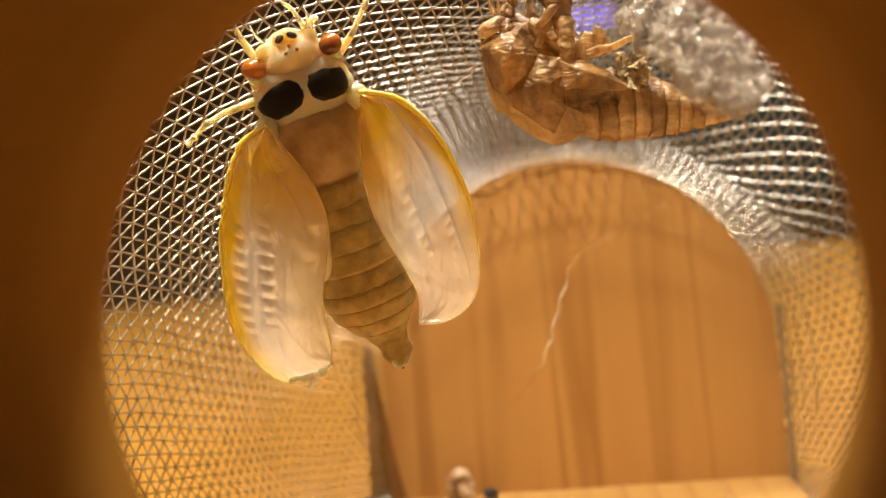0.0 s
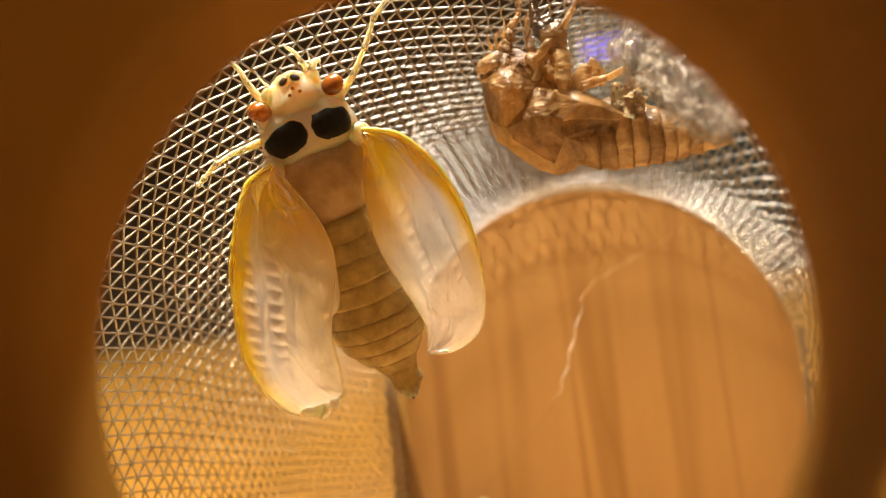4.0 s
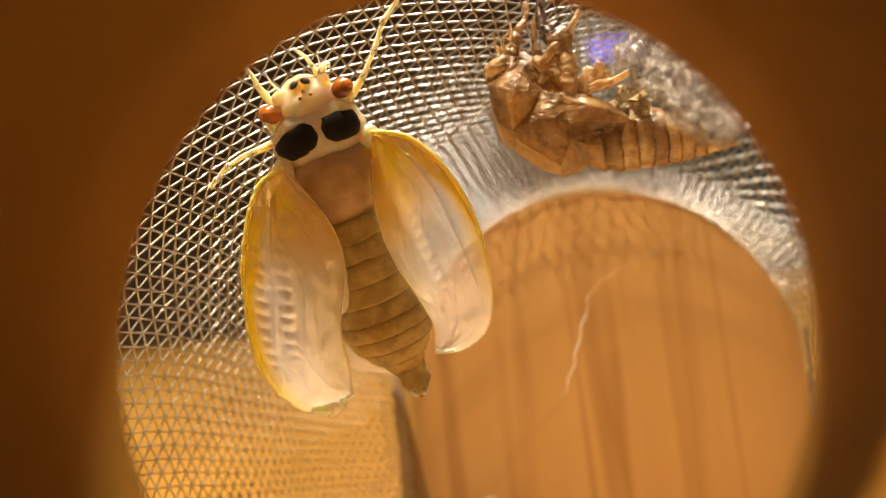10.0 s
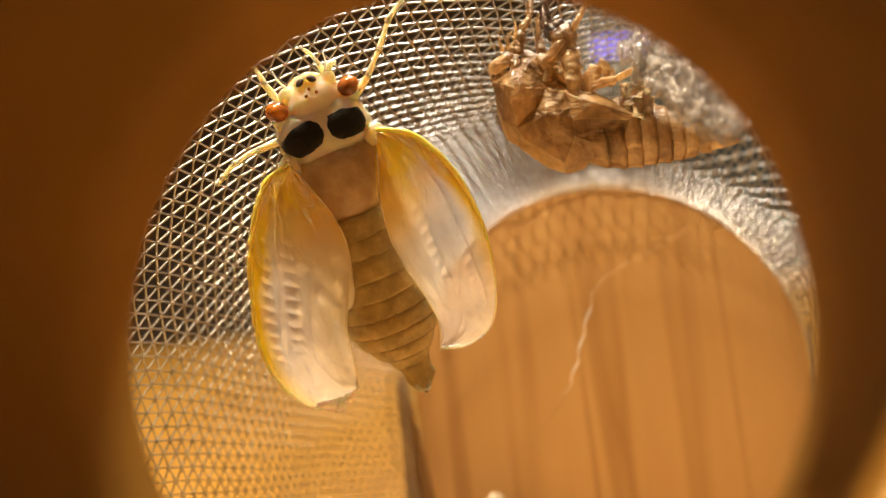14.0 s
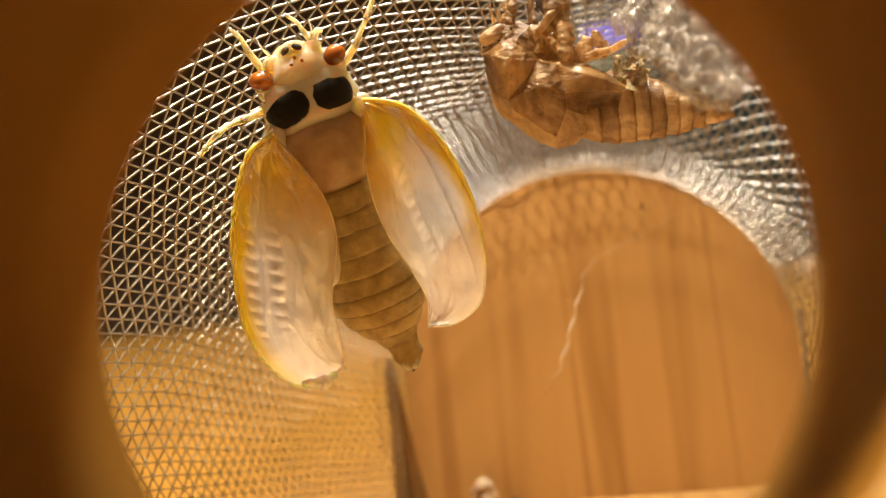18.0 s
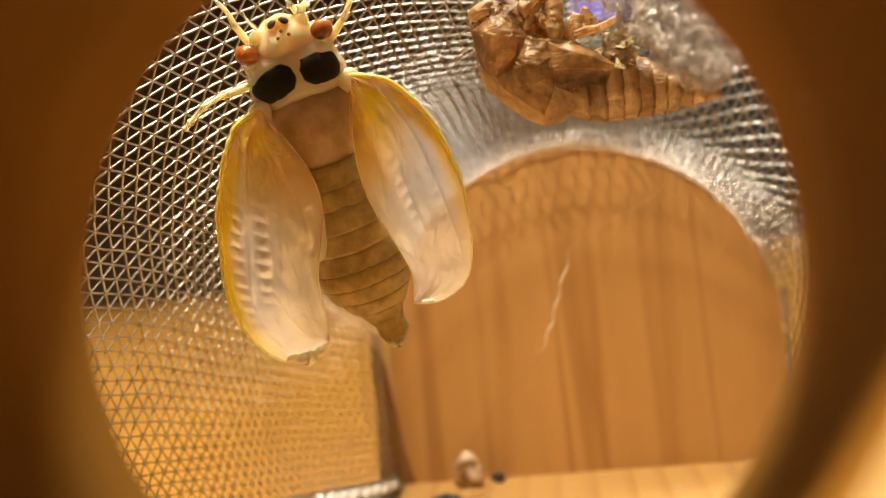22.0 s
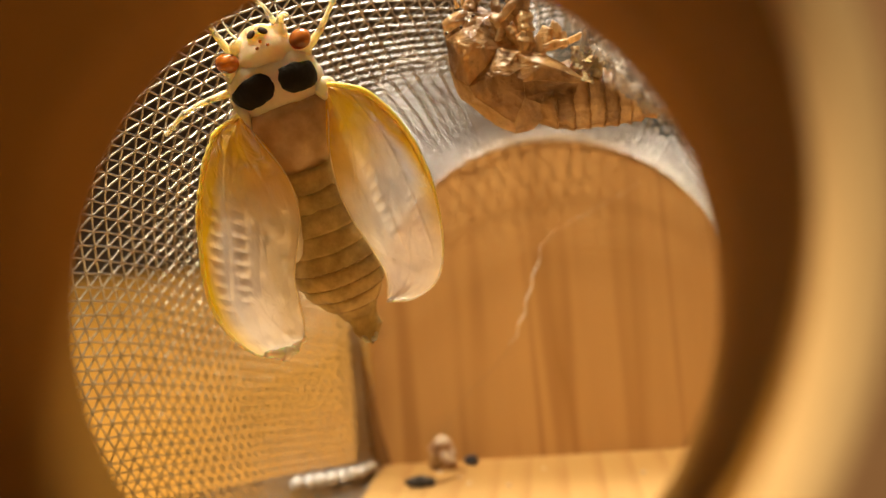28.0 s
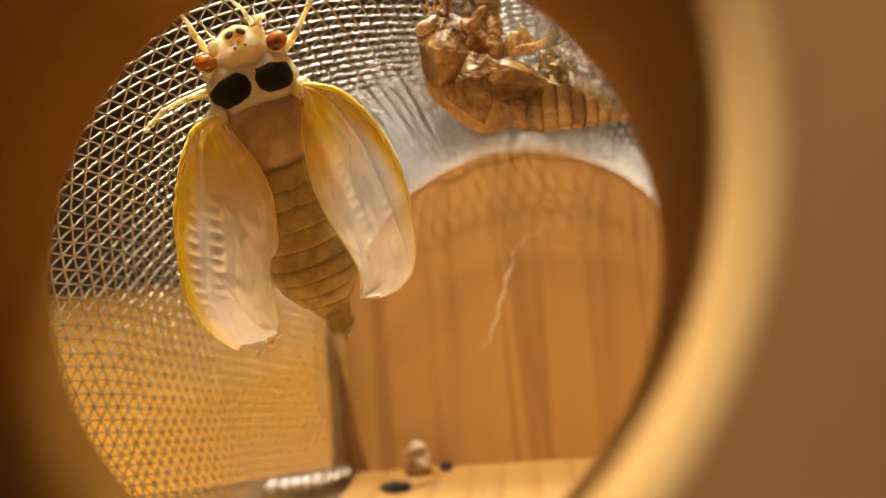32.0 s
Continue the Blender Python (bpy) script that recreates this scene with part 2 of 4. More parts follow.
def front_panel_bm(rim):
    """An arched board with a round hole, or the rounded rim of that hole alone."""
    bm = bmesh.new()
    n_seg = 96
    cx, cz, r = HOLE
    half, spring = 50.0, 20.4
    rings = []
    b = 1.25
    profile = [(NEAR_Y - FRONT_Y, r)] + [(k * 3.0 + b, r) for k in (3, 2, 1)]
    profile += [(b - b * math.sin(a), r + b - b * math.cos(a)) for a in (0, 0.31, 0.63, 0.94, 1.25, math.pi / 2)]
    for depth, radius in profile:
        rings.append([bm.verts.new((cx + radius * math.cos(2 * math.pi * k / n_seg), FRONT_Y + depth, cz + AXIS * (NEAR_Y - FRONT_Y - depth) + radius * math.sin(2 * math.pi * k / n_seg))) for k in range(n_seg)])

    def edge(angle):
        dx, dz = math.cos(angle), math.sin(angle)
        lo, hi = 0.0, 200.0
        for _ in range(40):
            mid = (lo + hi) / 2
            x, z = cx + dx * mid, cz + dz * mid
            inside = abs(x) < half and z > -BOARD and (z < spring or math.hypot(x, z - spring) < half)
            lo, hi = (mid, hi) if inside else (lo, mid)
        return cx + dx * lo, cz + dz * lo

    outer_f, outer_b = [], []
    for k in range(n_seg):
        x, z = edge(2 * math.pi * k / n_seg)
        outer_f.append(bm.verts.new((x, FRONT_Y, z)))
        outer_b.append(bm.verts.new((x, NEAR_Y, z)))
    loops = [outer_b] + rings + [outer_f]
    for place, (a, c) in enumerate(zip(loops, loops[1:])):
        if (4 < place < len(loops) - 2) != rim:
            continue
        for k in range(n_seg):
            j = (k + 1) % n_seg
            bm.faces.new((a[k], a[j], c[j], c[k]))
    for k in range(n_seg):
        j = (k + 1) % n_seg
        if not rim:
            bm.faces.new((outer_f[k], outer_f[j], outer_b[j], outer_b[k]))
    bmesh.ops.delete(bm, geom=[v for v in bm.verts if not v.link_faces], context="VERTS")
    for v in bm.verts:
        v.co.y += LEAN * (v.co.z - HOLE[1])
    bmesh.ops.recalc_face_normals(bm, faces=bm.faces[:])
    return bm


# Bore and back take the shaded tone, the outer face a lighter copy.
front = part("front_panel", front_panel_bm(False), PINE_SHADED, cage, "brown pine front panel with a round hole")
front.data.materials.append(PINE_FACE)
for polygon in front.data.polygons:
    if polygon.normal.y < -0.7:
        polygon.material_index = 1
# The rim's paleness is lamp light put into its colour.
part("hole_rim", front_panel_bm(True), PINE_LIT, front, "rim of the hole, painted pale as if lit")


BULGE = [(50, 0), (80, 3.0), (100, 7.5), (112, 9.5), (119, 8.0), (124, 3.8), (128, 0.4), (150, 0)]
LOW_BULGE = [(85, 0), (103, 1.3), (118, 3.2), (128, 3.2), (136, 1.6), (141, 0.2), (150, 0)]


def mesh_point(s, y):
    """Point of the mesh tunnel: s runs round from the left edge of the floor board over the top to the right one, 0 to 1."""
    w, corner = glide(WIDTHS, y), glide(CORNERS, y)
    side, h = (-1, s) if s < 0.5 else (1, 1 - s)
    if h < 0.06:
        u = h / 0.06
        w += 0.4 * glide(LOW_BULGE, y, 5.0)
        return Vector((side * (HALF - 0.2 + (w - HALF + 0.2) * u), y, -1.0 + (corner + 1.0) * u**1.4))
    straight, bend = max(SPRING + 1.0 - corner, 0.5), math.pi * w / 2
    d = (h - 0.06) / 0.44 * (straight + bend)
    if d < straight:
        return Vector((side * (w + glide(LOW_BULGE, y, 5.0) * min(1.0, 0.4 + d / straight)), y, corner + (SPRING - corner) * d / straight))
    a = (d - straight) / w
    w += glide(LOW_BULGE, y, 5.0) * max(0.0, 1 - a / 0.7)
    if side > 0:
        w += glide(BULGE, y, 3.0) * max(0.0, math.sin(2 * a)) ** 0.6
    return Vector((side * w * math.cos(a), y, SPRING + w * math.sin(a)))


def wire_screen():
    """Straight wires along the tunnel, crossed by two sets of slanting ones; each is a part of the cage."""
    rows, cols = 122, 62
    y0, y1 = NEAR_Y - 8.5, FAR_Y + 6
    r = 0.098

    def node(i, j):
        y = y0 + (y1 - y0) * j / cols
        p = mesh_point(i / rows, y)
        k = 0.25 * noise.noise(p * 0.06)
        return p + Vector((k, 0, k)) + noise.noise_vector(p * 0.9) * 0.16

    for i in range(rows + 1):
        part_data("wire", *tube_data([node(i, j) for j in range(cols + 1)], r, 5, caps=False), STEEL, cage)
    for start in range(-rows // 2, cols + 1):
        for way in (0.5, -0.5):
            pts = []
            for i in range(rows + 1):
                j = start + i * way if way > 0 else start + rows * 0.5 + i * way
                if 0 <= j <= cols:
                    pts.append(node(i, j))
            if len(pts) > 1:
                part_data("cross_wire", *tube_data(pts, r, 5, caps=False), STEEL, cage)


wire_screen()

# the hem of the screen, folded dense where it is tacked to the end panel
verts, faces = [], []
for back in (0.6, 3.0, 5.6):
    tube_data([mesh_point(i / 120, FAR_Y - back) + Vector((0, 0.3 * noise.noise(Vector((i * 0.3, back, 0))), 0)) for i in range(14, 107)], 0.10, 5, verts, faces)
part_data("screen_hem", verts, faces, STEEL, cage, "close-set wires of the screen's hem at the panel", kind="stuff")
n = Nodes("hem_tape")
n.bump(n.noise(n.coords(), 1400.0, 3.0), 0.6, 0.0004)
HEM = n.base(n.ramp(n.noise(n.coords(), 700.0), [(0.3, (0.34, 0.32, 0.29)), (0.7, (0.55, 0.52, 0.48))]), 0.45, Metallic=0.3)
verts, faces = [], []
for i in range(41):
    z = -1.0 + 27.0 * i / 40
    for j in range(5):
        verts.append(Vector((31.0 + 0.10 * j + 0.12 * noise.noise(Vector((i * 0.5, j, 1))), FAR_Y - 1.6 * j / 4, z)))
for i in range(40):
    for j in range(4):
        a = i * 5 + j
        faces.append((a, a + 1, a + 6, a + 5))
part_data("hem_fold", verts, faces, HEM, cage, "grey pressed hem of the screen")
verts, faces = [], []
for i in range(41):
    z = -1.0 + 28.0 * i / 40
    for j in range(4):
        verts.append(Vector((-34.6 + 1.0 * (z > 18) * (z - 18) / 9 + 0.3 * j / 3, FAR_Y - 0.4 - 1.6 * j / 3 + 0.2 * noise.noise(Vector((i * 0.4, j, 2))), z)))
for i in range(40):
    for j in range(3):
        a = i * 4 + j
        faces.append((a, a + 1, a + 5, a + 4))
part_data("hem_fold", verts, faces, HEM, cage, "grey pressed hem of the screen")
# Dark brown wedge added in place of the shadow along the panel's left edge.
n = Nodes("shade_brown")
n.bump(n.noise(n.coords((900, 900, 40)), 3.0, 4.0), 0.3, 0.0001)
SHADE_BROWN = n.base(n.ramp(n.noise(n.coords((1, 1, 0.3)), 500.0), [(0.3, (0.24, 0.125, 0.040)), (0.7, (0.34, 0.19, 0.070))]), 0.6)
shade_wedge = bmesh.new()
low, high = [(-34.6, -1.0), (-28.4, -1.0)], [(-33.4, 25.0), (-32.4, 25.0)]
section = []
for k in range(13):
    u = k / 12
    left = low[0][0] + (high[0][0] - low[0][0]) * u
    right = low[1][0] + (high[1][0] - low[1][0]) * u**0.7
    z = -1.0 + 26.0 * u
    section.append([shade_wedge.verts.new((x, y, z)) for x, y in ((left, FAR_Y - 0.4), (right, FAR_Y - 0.4), (right, FAR_Y + 0.6), (left, FAR_Y + 0.6))])
for a, b in zip(section, section[1:]):
    for k in range(4):
        shade_wedge.faces.new((a[k], a[(k + 1) % 4], b[(k + 1) % 4], b[k]))
shade_wedge.faces.new(section[0])
shade_wedge.faces.new(section[-1])
bmesh.ops.recalc_face_normals(shade_wedge, faces=shade_wedge.faces[:])
part("edge_shade", shade_wedge, SHADE_BROWN, cage, "dark wedge added for the shadow at the panel's edge", smooth=False)
# White lumps added to stand for glints on the wire crossings at the foot.
n = Nodes("glint_white")
n.bump(n.noise(n.coords(), 260.0, 4.0, 0.7), 0.9, 0.0012)
GLINT_WHITE = n.base((0.82, 0.82, 0.81), 0.26, Metallic=0.3)
foil = thing("glint_lumps", "white lumps added for the glints along the screen's foot", "foil")
for k in range(8):
    u = k / 7
    at = mesh_point(0.050 - 0.013 * u, 115.0 + 21.0 * u) + Vector((0.9, 0, 0.6))
    fr = 0.75 + 0.35 * math.sin(math.pi * (0.2 + 0.75 * u))
    bm = bmesh.new()
    bmesh.ops.create_uvsphere(bm, u_segments=28, v_segments=16, radius=1)
    for v in bm.verts:
        c = v.co.copy()
        dent = 1 - 0.55 * abs(noise.noise(c * 2.0 + Vector((k * 3.0, 0, 0)))) - 0.3 * abs(noise.noise(c * 5.0 + Vector((0, k, 0))))
        v.co = at + Vector((c.x * fr * dent, c.y * 2.0 * dent, c.z * fr * dent))
    part("glint_lump", bm, GLINT_WHITE, foil)
verts, faces = [], []
for k in range(34):
    h = 0.003 + 0.056 * k / 33
    tube_data([mesh_point(h, 78 + 2.0 * i) + Vector((0.25 * noise.noise(Vector((i * 0.3, k, 0))), 0, -0.2)) for i in range(32)], 0.15, 4, verts, faces, caps=False)
part_data("screen_foot", verts, faces, STEEL, cage, "close-set wires of the screen's foot", kind="stuff")

# ---- living and shed things: materials ----


def soft_skin(name, a, b, rough=0.4, glow=0.35, scale=500.0, reach=(0.0012, 0.0007, 0.0003), bump=0.25, spec=0.5):
    """Soft new skin: two tones, light carried under the surface, fine relief."""
    n = Nodes(name)
    mott = n.noise(n.coords(), scale, 4.0, 0.6)
    fine = n.noise(n.coords(), scale * 7, 3.0, 0.6)
    n.bump(n.maths("ADD", mott, n.maths("MULTIPLY", fine, 0.4)), bump, 0.00012)
    m = n.base(n.ramp(mott, [(0.32, a), (0.68, b)]), rough)
    n.set(n.bsdf.inputs["Subsurface Weight"], glow)
    n.set(n.bsdf.inputs["Subsurface Radius"], (reach[0] * 1000, reach[1] * 1000, reach[2] * 1000))
    n.set(n.bsdf.inputs["Subsurface Scale"], 0.001)
    n.set(n.bsdf.inputs["Specular IOR Level"], spec)
    return m


CREAM = soft_skin("cream_skin", (0.74, 0.62, 0.41), (0.86, 0.77, 0.58), 0.36, glow=0.9, reach=(0.0034, 0.0024, 0.0013))
PINKISH = soft_skin("back_skin", (0.34, 0.215, 0.105), (0.60, 0.43, 0.25), 0.26, scale=330.0, bump=0.4)
TAN = soft_skin("belly_skin", (0.30, 0.215, 0.068), (0.62, 0.475, 0.19), 0.45, scale=560.0, bump=1.2)
LEG_SKIN = soft_skin("leg_skin", (0.80, 0.67, 0.46), (0.91, 0.81, 0.62), 0.36, glow=0.85, reach=(0.0020, 0.0014, 0.0008))
n = Nodes("black_patch")
n.bump(n.noise(n.coords(), 700.0, 4.0, 0.6), 0.8, 0.0003)
BLACK = n.base(n.ramp(n.noise(n.coords(), 500.0), [(0.3, (0.004, 0.004, 0.003)), (0.7, (0.012, 0.010, 0.008))]), 0.5, Specular_IOR_Level=0.22)
n = Nodes("red_eye")
EYE_RED = n.base(n.ramp(n.noise(n.coords(), 420.0, 2.0), [(0.38, (0.10, 0.018, 0.004)), (0.62, (0.55, 0.165, 0.014))]), 0.2, Coat_Weight=0.4)
n = Nodes("edge_brown")
EDGE_BROWN = n.base(n.ramp(n.noise(n.coords(), 1500.0), [(0.4, (0.16, 0.09, 0.03)), (0.65, (0.34, 0.22, 0.08))]), 0.5)
n = Nodes("dark_mark")
MARK = n.base((0.06, 0.03, 0.02), 0.5)


def wing_material():
    """Milky membrane that lets light through; yellow blood in the margin and the base."""
    n = Nodes("wing_membrane")
    uv = n.node("ShaderNodeUVMap")
    uv.uv_map = "wing"
    xyz = n.node("ShaderNodeSeparateXYZ", Vector=uv.outputs[0])
    along, across = xyz.outputs[0], xyz.outputs[1]
    wob = n.maths("MULTIPLY", n.maths("SUBTRACT", n.noise(n.coords(), 260.0, 3.0), 0.5), 0.16)
    slant = n.maths("SUBTRACT", along, n.maths("MULTIPLY", across, 0.06))
    base = n.ramp(n.maths("ADD", slant, wob), [(0.12, (1, 1, 1)), (0.40, (0, 0, 0))])
    edge = n.ramp(n.maths("ADD", across, n.maths("MULTIPLY", wob, 0.3)), [(0.06, (1, 1, 1)), (0.24, (0, 0, 0))])
    inner = n.ramp(n.maths("ADD", across, wob), [(0.88, (0, 0, 0)), (1.0, (0.28, 0.28, 0.28))])
    local = n.node("ShaderNodeSeparateXYZ", Vector=n.node("ShaderNodeTexCoord").outputs["Object"]).outputs[0]
    sheer = n.ramp(n.maths("MULTIPLY", local, 100.0), [(0.0, (0, 0, 0)), (0.2, (1, 1, 1))])
    tip = n.ramp(n.maths("ADD", along, n.maths("MULTIPLY", sheer, 0.22)), [(0.62, (1, 1, 1)), (0.95, (0.2, 0.2, 0.2))])
    yellow = n.maths("MINIMUM", n.maths("ADD", n.maths("ADD", base, n.maths("MULTIPLY", edge, tip)), n.maths("MULTIPLY", inner, 0.5)), 1.0)
    cloud = n.noise(n.coords(), 420.0, 4.0, 0.6)
    milk = n.ramp(cloud, [(0.3, (0.84, 0.80, 0.71)), (0.75, (0.95, 0.93, 0.88))])
    gold = n.ramp(n.noise(n.coords(), 300.0), [(0.3, (0.90, 0.52, 0.004)), (0.7, (0.97, 0.72, 0.015))])
    gold = n.mix(n.ramp(across, [(0.5, (0, 0, 0)), (0.85, (0.6, 0.6, 0.6))]), gold, (0.93, 0.56, 0.04))
    tone = n.mix(yellow, milk, gold)
    crinkle = n.maths("ABSOLUTE", n.maths("SUBTRACT", n.noise(n.coords((1, 1, 0.45)), 460.0, 3.0, 0.55, 0.8), 0.5))
    cells = n.node("ShaderNodeTexVoronoi", Vector=n.coords((1, 1, 0.55)), Scale=720.0)
    cells.feature = "SMOOTH_F1"
    puffs = n.maths("SUBTRACT", 1.0, n.maths("MULTIPLY", cells.outputs["Distance"], 1.2))
    n.bump(n.maths("ADD", puffs, n.maths("MULTIPLY", crinkle, -1.6)), 0.75, 0.0004)
    n.base(tone, 0.22, Specular_IOR_Level=1.0, Coat_Weight=1.0, Coat_Roughness=0.12)
    glow = n.node("ShaderNodeBsdfTranslucent", Color=tone)
    clear = n.node("ShaderNodeBsdfTransparent")
    one = n.node("ShaderNodeMixShader")
    n.set(one.inputs[0], n.maths("SUBTRACT", 0.32, n.maths("MULTIPLY", base, 0.14)))
    n.set(one.inputs[1], n.bsdf.outputs[0])
    n.set(one.inputs[2], glow.outputs[0])
    two = n.node("ShaderNodeMixShader")
    thin = n.ramp(n.noise(n.coords((1, 1, 0.6)), 330.0, 4.0, 0.6), [(0.36, (0.03, 0.03, 0.03)), (0.66, (0.13, 0.13, 0.13))])
    hem_thin = n.maths("MULTIPLY", n.ramp(n.maths("ADD", across, wob), [(0.55, (0, 0, 0)), (0.92, (0.42, 0.42, 0.42))]), n.ramp(along, [(0.42, (0, 0, 0)), (0.65, (1, 1, 1)), (0.80, (1, 1, 1)), (0.92, (0, 0, 0))]))
    thin = n.maths("ADD", n.maths("MULTIPLY", thin, n.ramp(along, [(0.8, (1, 1, 1)), (0.92, (0.2, 0.2, 0.2))])), n.maths("MAXIMUM", hem_thin, n.maths("MULTIPLY", sheer, 0.42)))
    n.set(two.inputs[0], n.maths("ADD", n.maths("MULTIPLY", n.maths("SUBTRACT", 1.0, yellow), thin), n.maths("MULTIPLY", inner, 0.3)))
    n.set(two.inputs[1], n.gloss(one.outputs[0], 0.18, 0.12))
    n.set(two.inputs[2], clear.outputs[0])
    n.set(n.out.inputs["Surface"], two.outputs[0])
    return n.material


WING = wing_material()
TIP_WHITE = soft_skin("wing_tip", (0.93, 0.89, 0.80), (0.98, 0.96, 0.92), 0.18, bump=0.5, spec=0.9)
n = Nodes("vein")
n.base(n.ramp(n.noise(n.coords(), 500.0), [(0.3, (0.94, 0.84, 0.52)), (0.7, (0.97, 0.91, 0.74))]), 0.25, Specular_IOR_Level=0.8)
lit = n.node("ShaderNodeBsdfTranslucent", Color=(0.97, 0.90, 0.68, 1))
both = n.node("ShaderNodeMixShader")
n.set(both.inputs[0], 0.45)
n.set(both.inputs[1], n.bsdf.outputs[0])
n.set(both.inputs[2], lit.outputs[0])
n.set(n.out.inputs["Surface"], both.outputs[0])
VEIN = n.material
MARGIN = soft_skin("wing_margin", (0.93, 0.70, 0.08), (0.98, 0.84, 0.26), 0.3)
tree = MARGIN.node_tree
height = tree.nodes.new("ShaderNodeSeparateXYZ")
tree.links.new(tree.nodes.new("ShaderNodeTexCoord").outputs["Object"], height.inputs[0])
fade = tree.nodes.new("ShaderNodeMapRange")
fade.inputs["From Min"].default_value, fade.inputs["From Max"].default_value = 0.0035, 0.012
tree.links.new(height.outputs[2], fade.inputs[0])
pale = tree.nodes.new("ShaderNodeMix")
pale.data_type = "RGBA"
pale.inputs[6].default_value = (0.95, 0.90, 0.72, 1)
skin = tree.nodes["Principled BSDF"]
tree.links.new(fade.outputs[0], pale.inputs[0])
tree.links.new(skin.inputs["Base Color"].links[0].from_socket, pale.inputs[7])
tree.links.new(pale.outputs[2], skin.inputs["Base Color"])


def spline(points, steps):
    """A smooth curve through points, steps + 1 places at even lengths."""
    pts = [Vector(p) for p in points]
    pts = [pts[0] * 2 - pts[1]] + pts + [pts[-1] * 2 - pts[-2]]
    dense = []
    for k in range(1, len(pts) - 2):
        a, b, c, d = pts[k - 1 : k + 3]
        for u in np.linspace(0, 1, 16, endpoint=False):
            dense.append(0.5 * (2 * b + (c - a) * u + (2 * a - 5 * b + 4 * c - d) * u**2 + (3 * b - a - 3 * c + d) * u**3))
    dense.append(pts[-2])
    length = np.cumsum([0] + [(q - p).length for p, q in zip(dense, dense[1:])])
    places = []
    for want in np.linspace(0, length[-1], steps + 1):
        k = min(int(np.searchsorted(length, want, side="right")) - 1, len(dense) - 2)
        u = (want - length[k]) / max(length[k + 1] - length[k], 1e-9)
        places.append(dense[k].lerp(dense[k + 1], float(u)))
    return places


def loft(rings, sides=28, axis="z", steps=None, rumple=0.0, rough=0.5, seed=0.0, power=2.0):
    """A body of oval rings (place, centre a, centre b, half a, half b) along an axis, with closed ends."""
    bm = bmesh.new()
    if steps:
        smooth = spline([Vector(r[:3]) for r in rings], steps)
        keys = [r[0] for r in rings]
        halves = []
        for p in smooth:
            order = sorted(zip(keys, rings))
            ra = lerp([(k, r[3]) for k, r in order], p[0])
            rb = lerp([(k, r[4]) for k, r in order], p[0])
            halves.append((p[0], p[1], p[2], ra, rb))
        rings = halves
    loops = []
    for place, ca, cb, ra, rb in rings:
        loop = []
        for k in range(sides):
            t = 2 * math.pi * k / sides
            c, s = math.cos(t), math.sin(t)
            c = math.copysign(abs(c) ** (2 / power), c)
            s = math.copysign(abs(s) ** (2 / power), s)
            a, b = ca + ra * c, cb + rb * s
            p = Vector((a, b, place)) if axis == "z" else Vector((place, a, b))
            if rumple:
                p += noise.noise_vector(p * rough + Vector((seed, seed, seed))) * rumple
            loop.append(bm.verts.new(p))
        loops.append(loop)
    for a, b in zip(loops, loops[1:]):
        for k in range(sides):
            j = (k + 1) % sides
            bm.faces.new((a[k], a[j], b[j], b[k]))
    for loop, flip in ((loops[0], True), (loops[-1], False)):
        mid = bm.verts.new(sum((v.co for v in loop), Vector()) / sides)
        for k in range(sides):
            j = (k + 1) % sides
            bm.faces.new((mid, loop[j], loop[k]) if flip else (mid, loop[k], loop[j]))
    bmesh.ops.recalc_face_normals(bm, faces=bm.faces[:])
    return bm


def blob(at, size, turn=(0, 0, 0), sides=20, rumple=0.0, rough=1.0, seed=0.0):
    """A rounded lump, in millimetres."""
    bm = bmesh.new()
    bmesh.ops.create_uvsphere(bm, u_segments=sides, v_segments=max(6, sides // 2), radius=1)
    m = pose(0, 0, 0, *turn)
    for v in bm.verts:
        p = m @ Vector((v.co.x * size[0], v.co.y * size[1], v.co.z * size[2]))
        if rumple:
            p += noise.noise_vector(p * rough + Vector((seed, 0, seed))) * rumple
        v.co = p + Vector(at)
    return bm


def merged(*meshes):
    """Several bmeshes as one."""
    bm = meshes[0]
    for other in meshes[1:]:
        data = bpy.data.meshes.new("joint")
        other.to_mesh(data)
        other.free()
        bm.from_mesh(data)
        bpy.data.meshes.remove(data)
    return bm


def limb(name, points, radii, material, parent, label=""):
    line = spline(points, 14)
    rr = [lerp(list(zip(np.linspace(0, 1, len(radii)), radii)), k / 14) for k in range(15)]
    return part_data(name, *tube_data(line, rr, 10), material, parent, label)


# ---- the cicada: z runs from the tail to the head, x across, the back faces -y ----
cicada = thing("cicada", "pale newly moulted cicada with soft white wings, clinging inside the cage", "cicada")
cicada.matrix_world = Matrix(((0.927, -0.342, -0.155, -0.01494), (0.281, 0.905, -0.319, 0.07983), (0.249, 0.252, 0.935, 0.03161), (0, 0, 0, 1)))

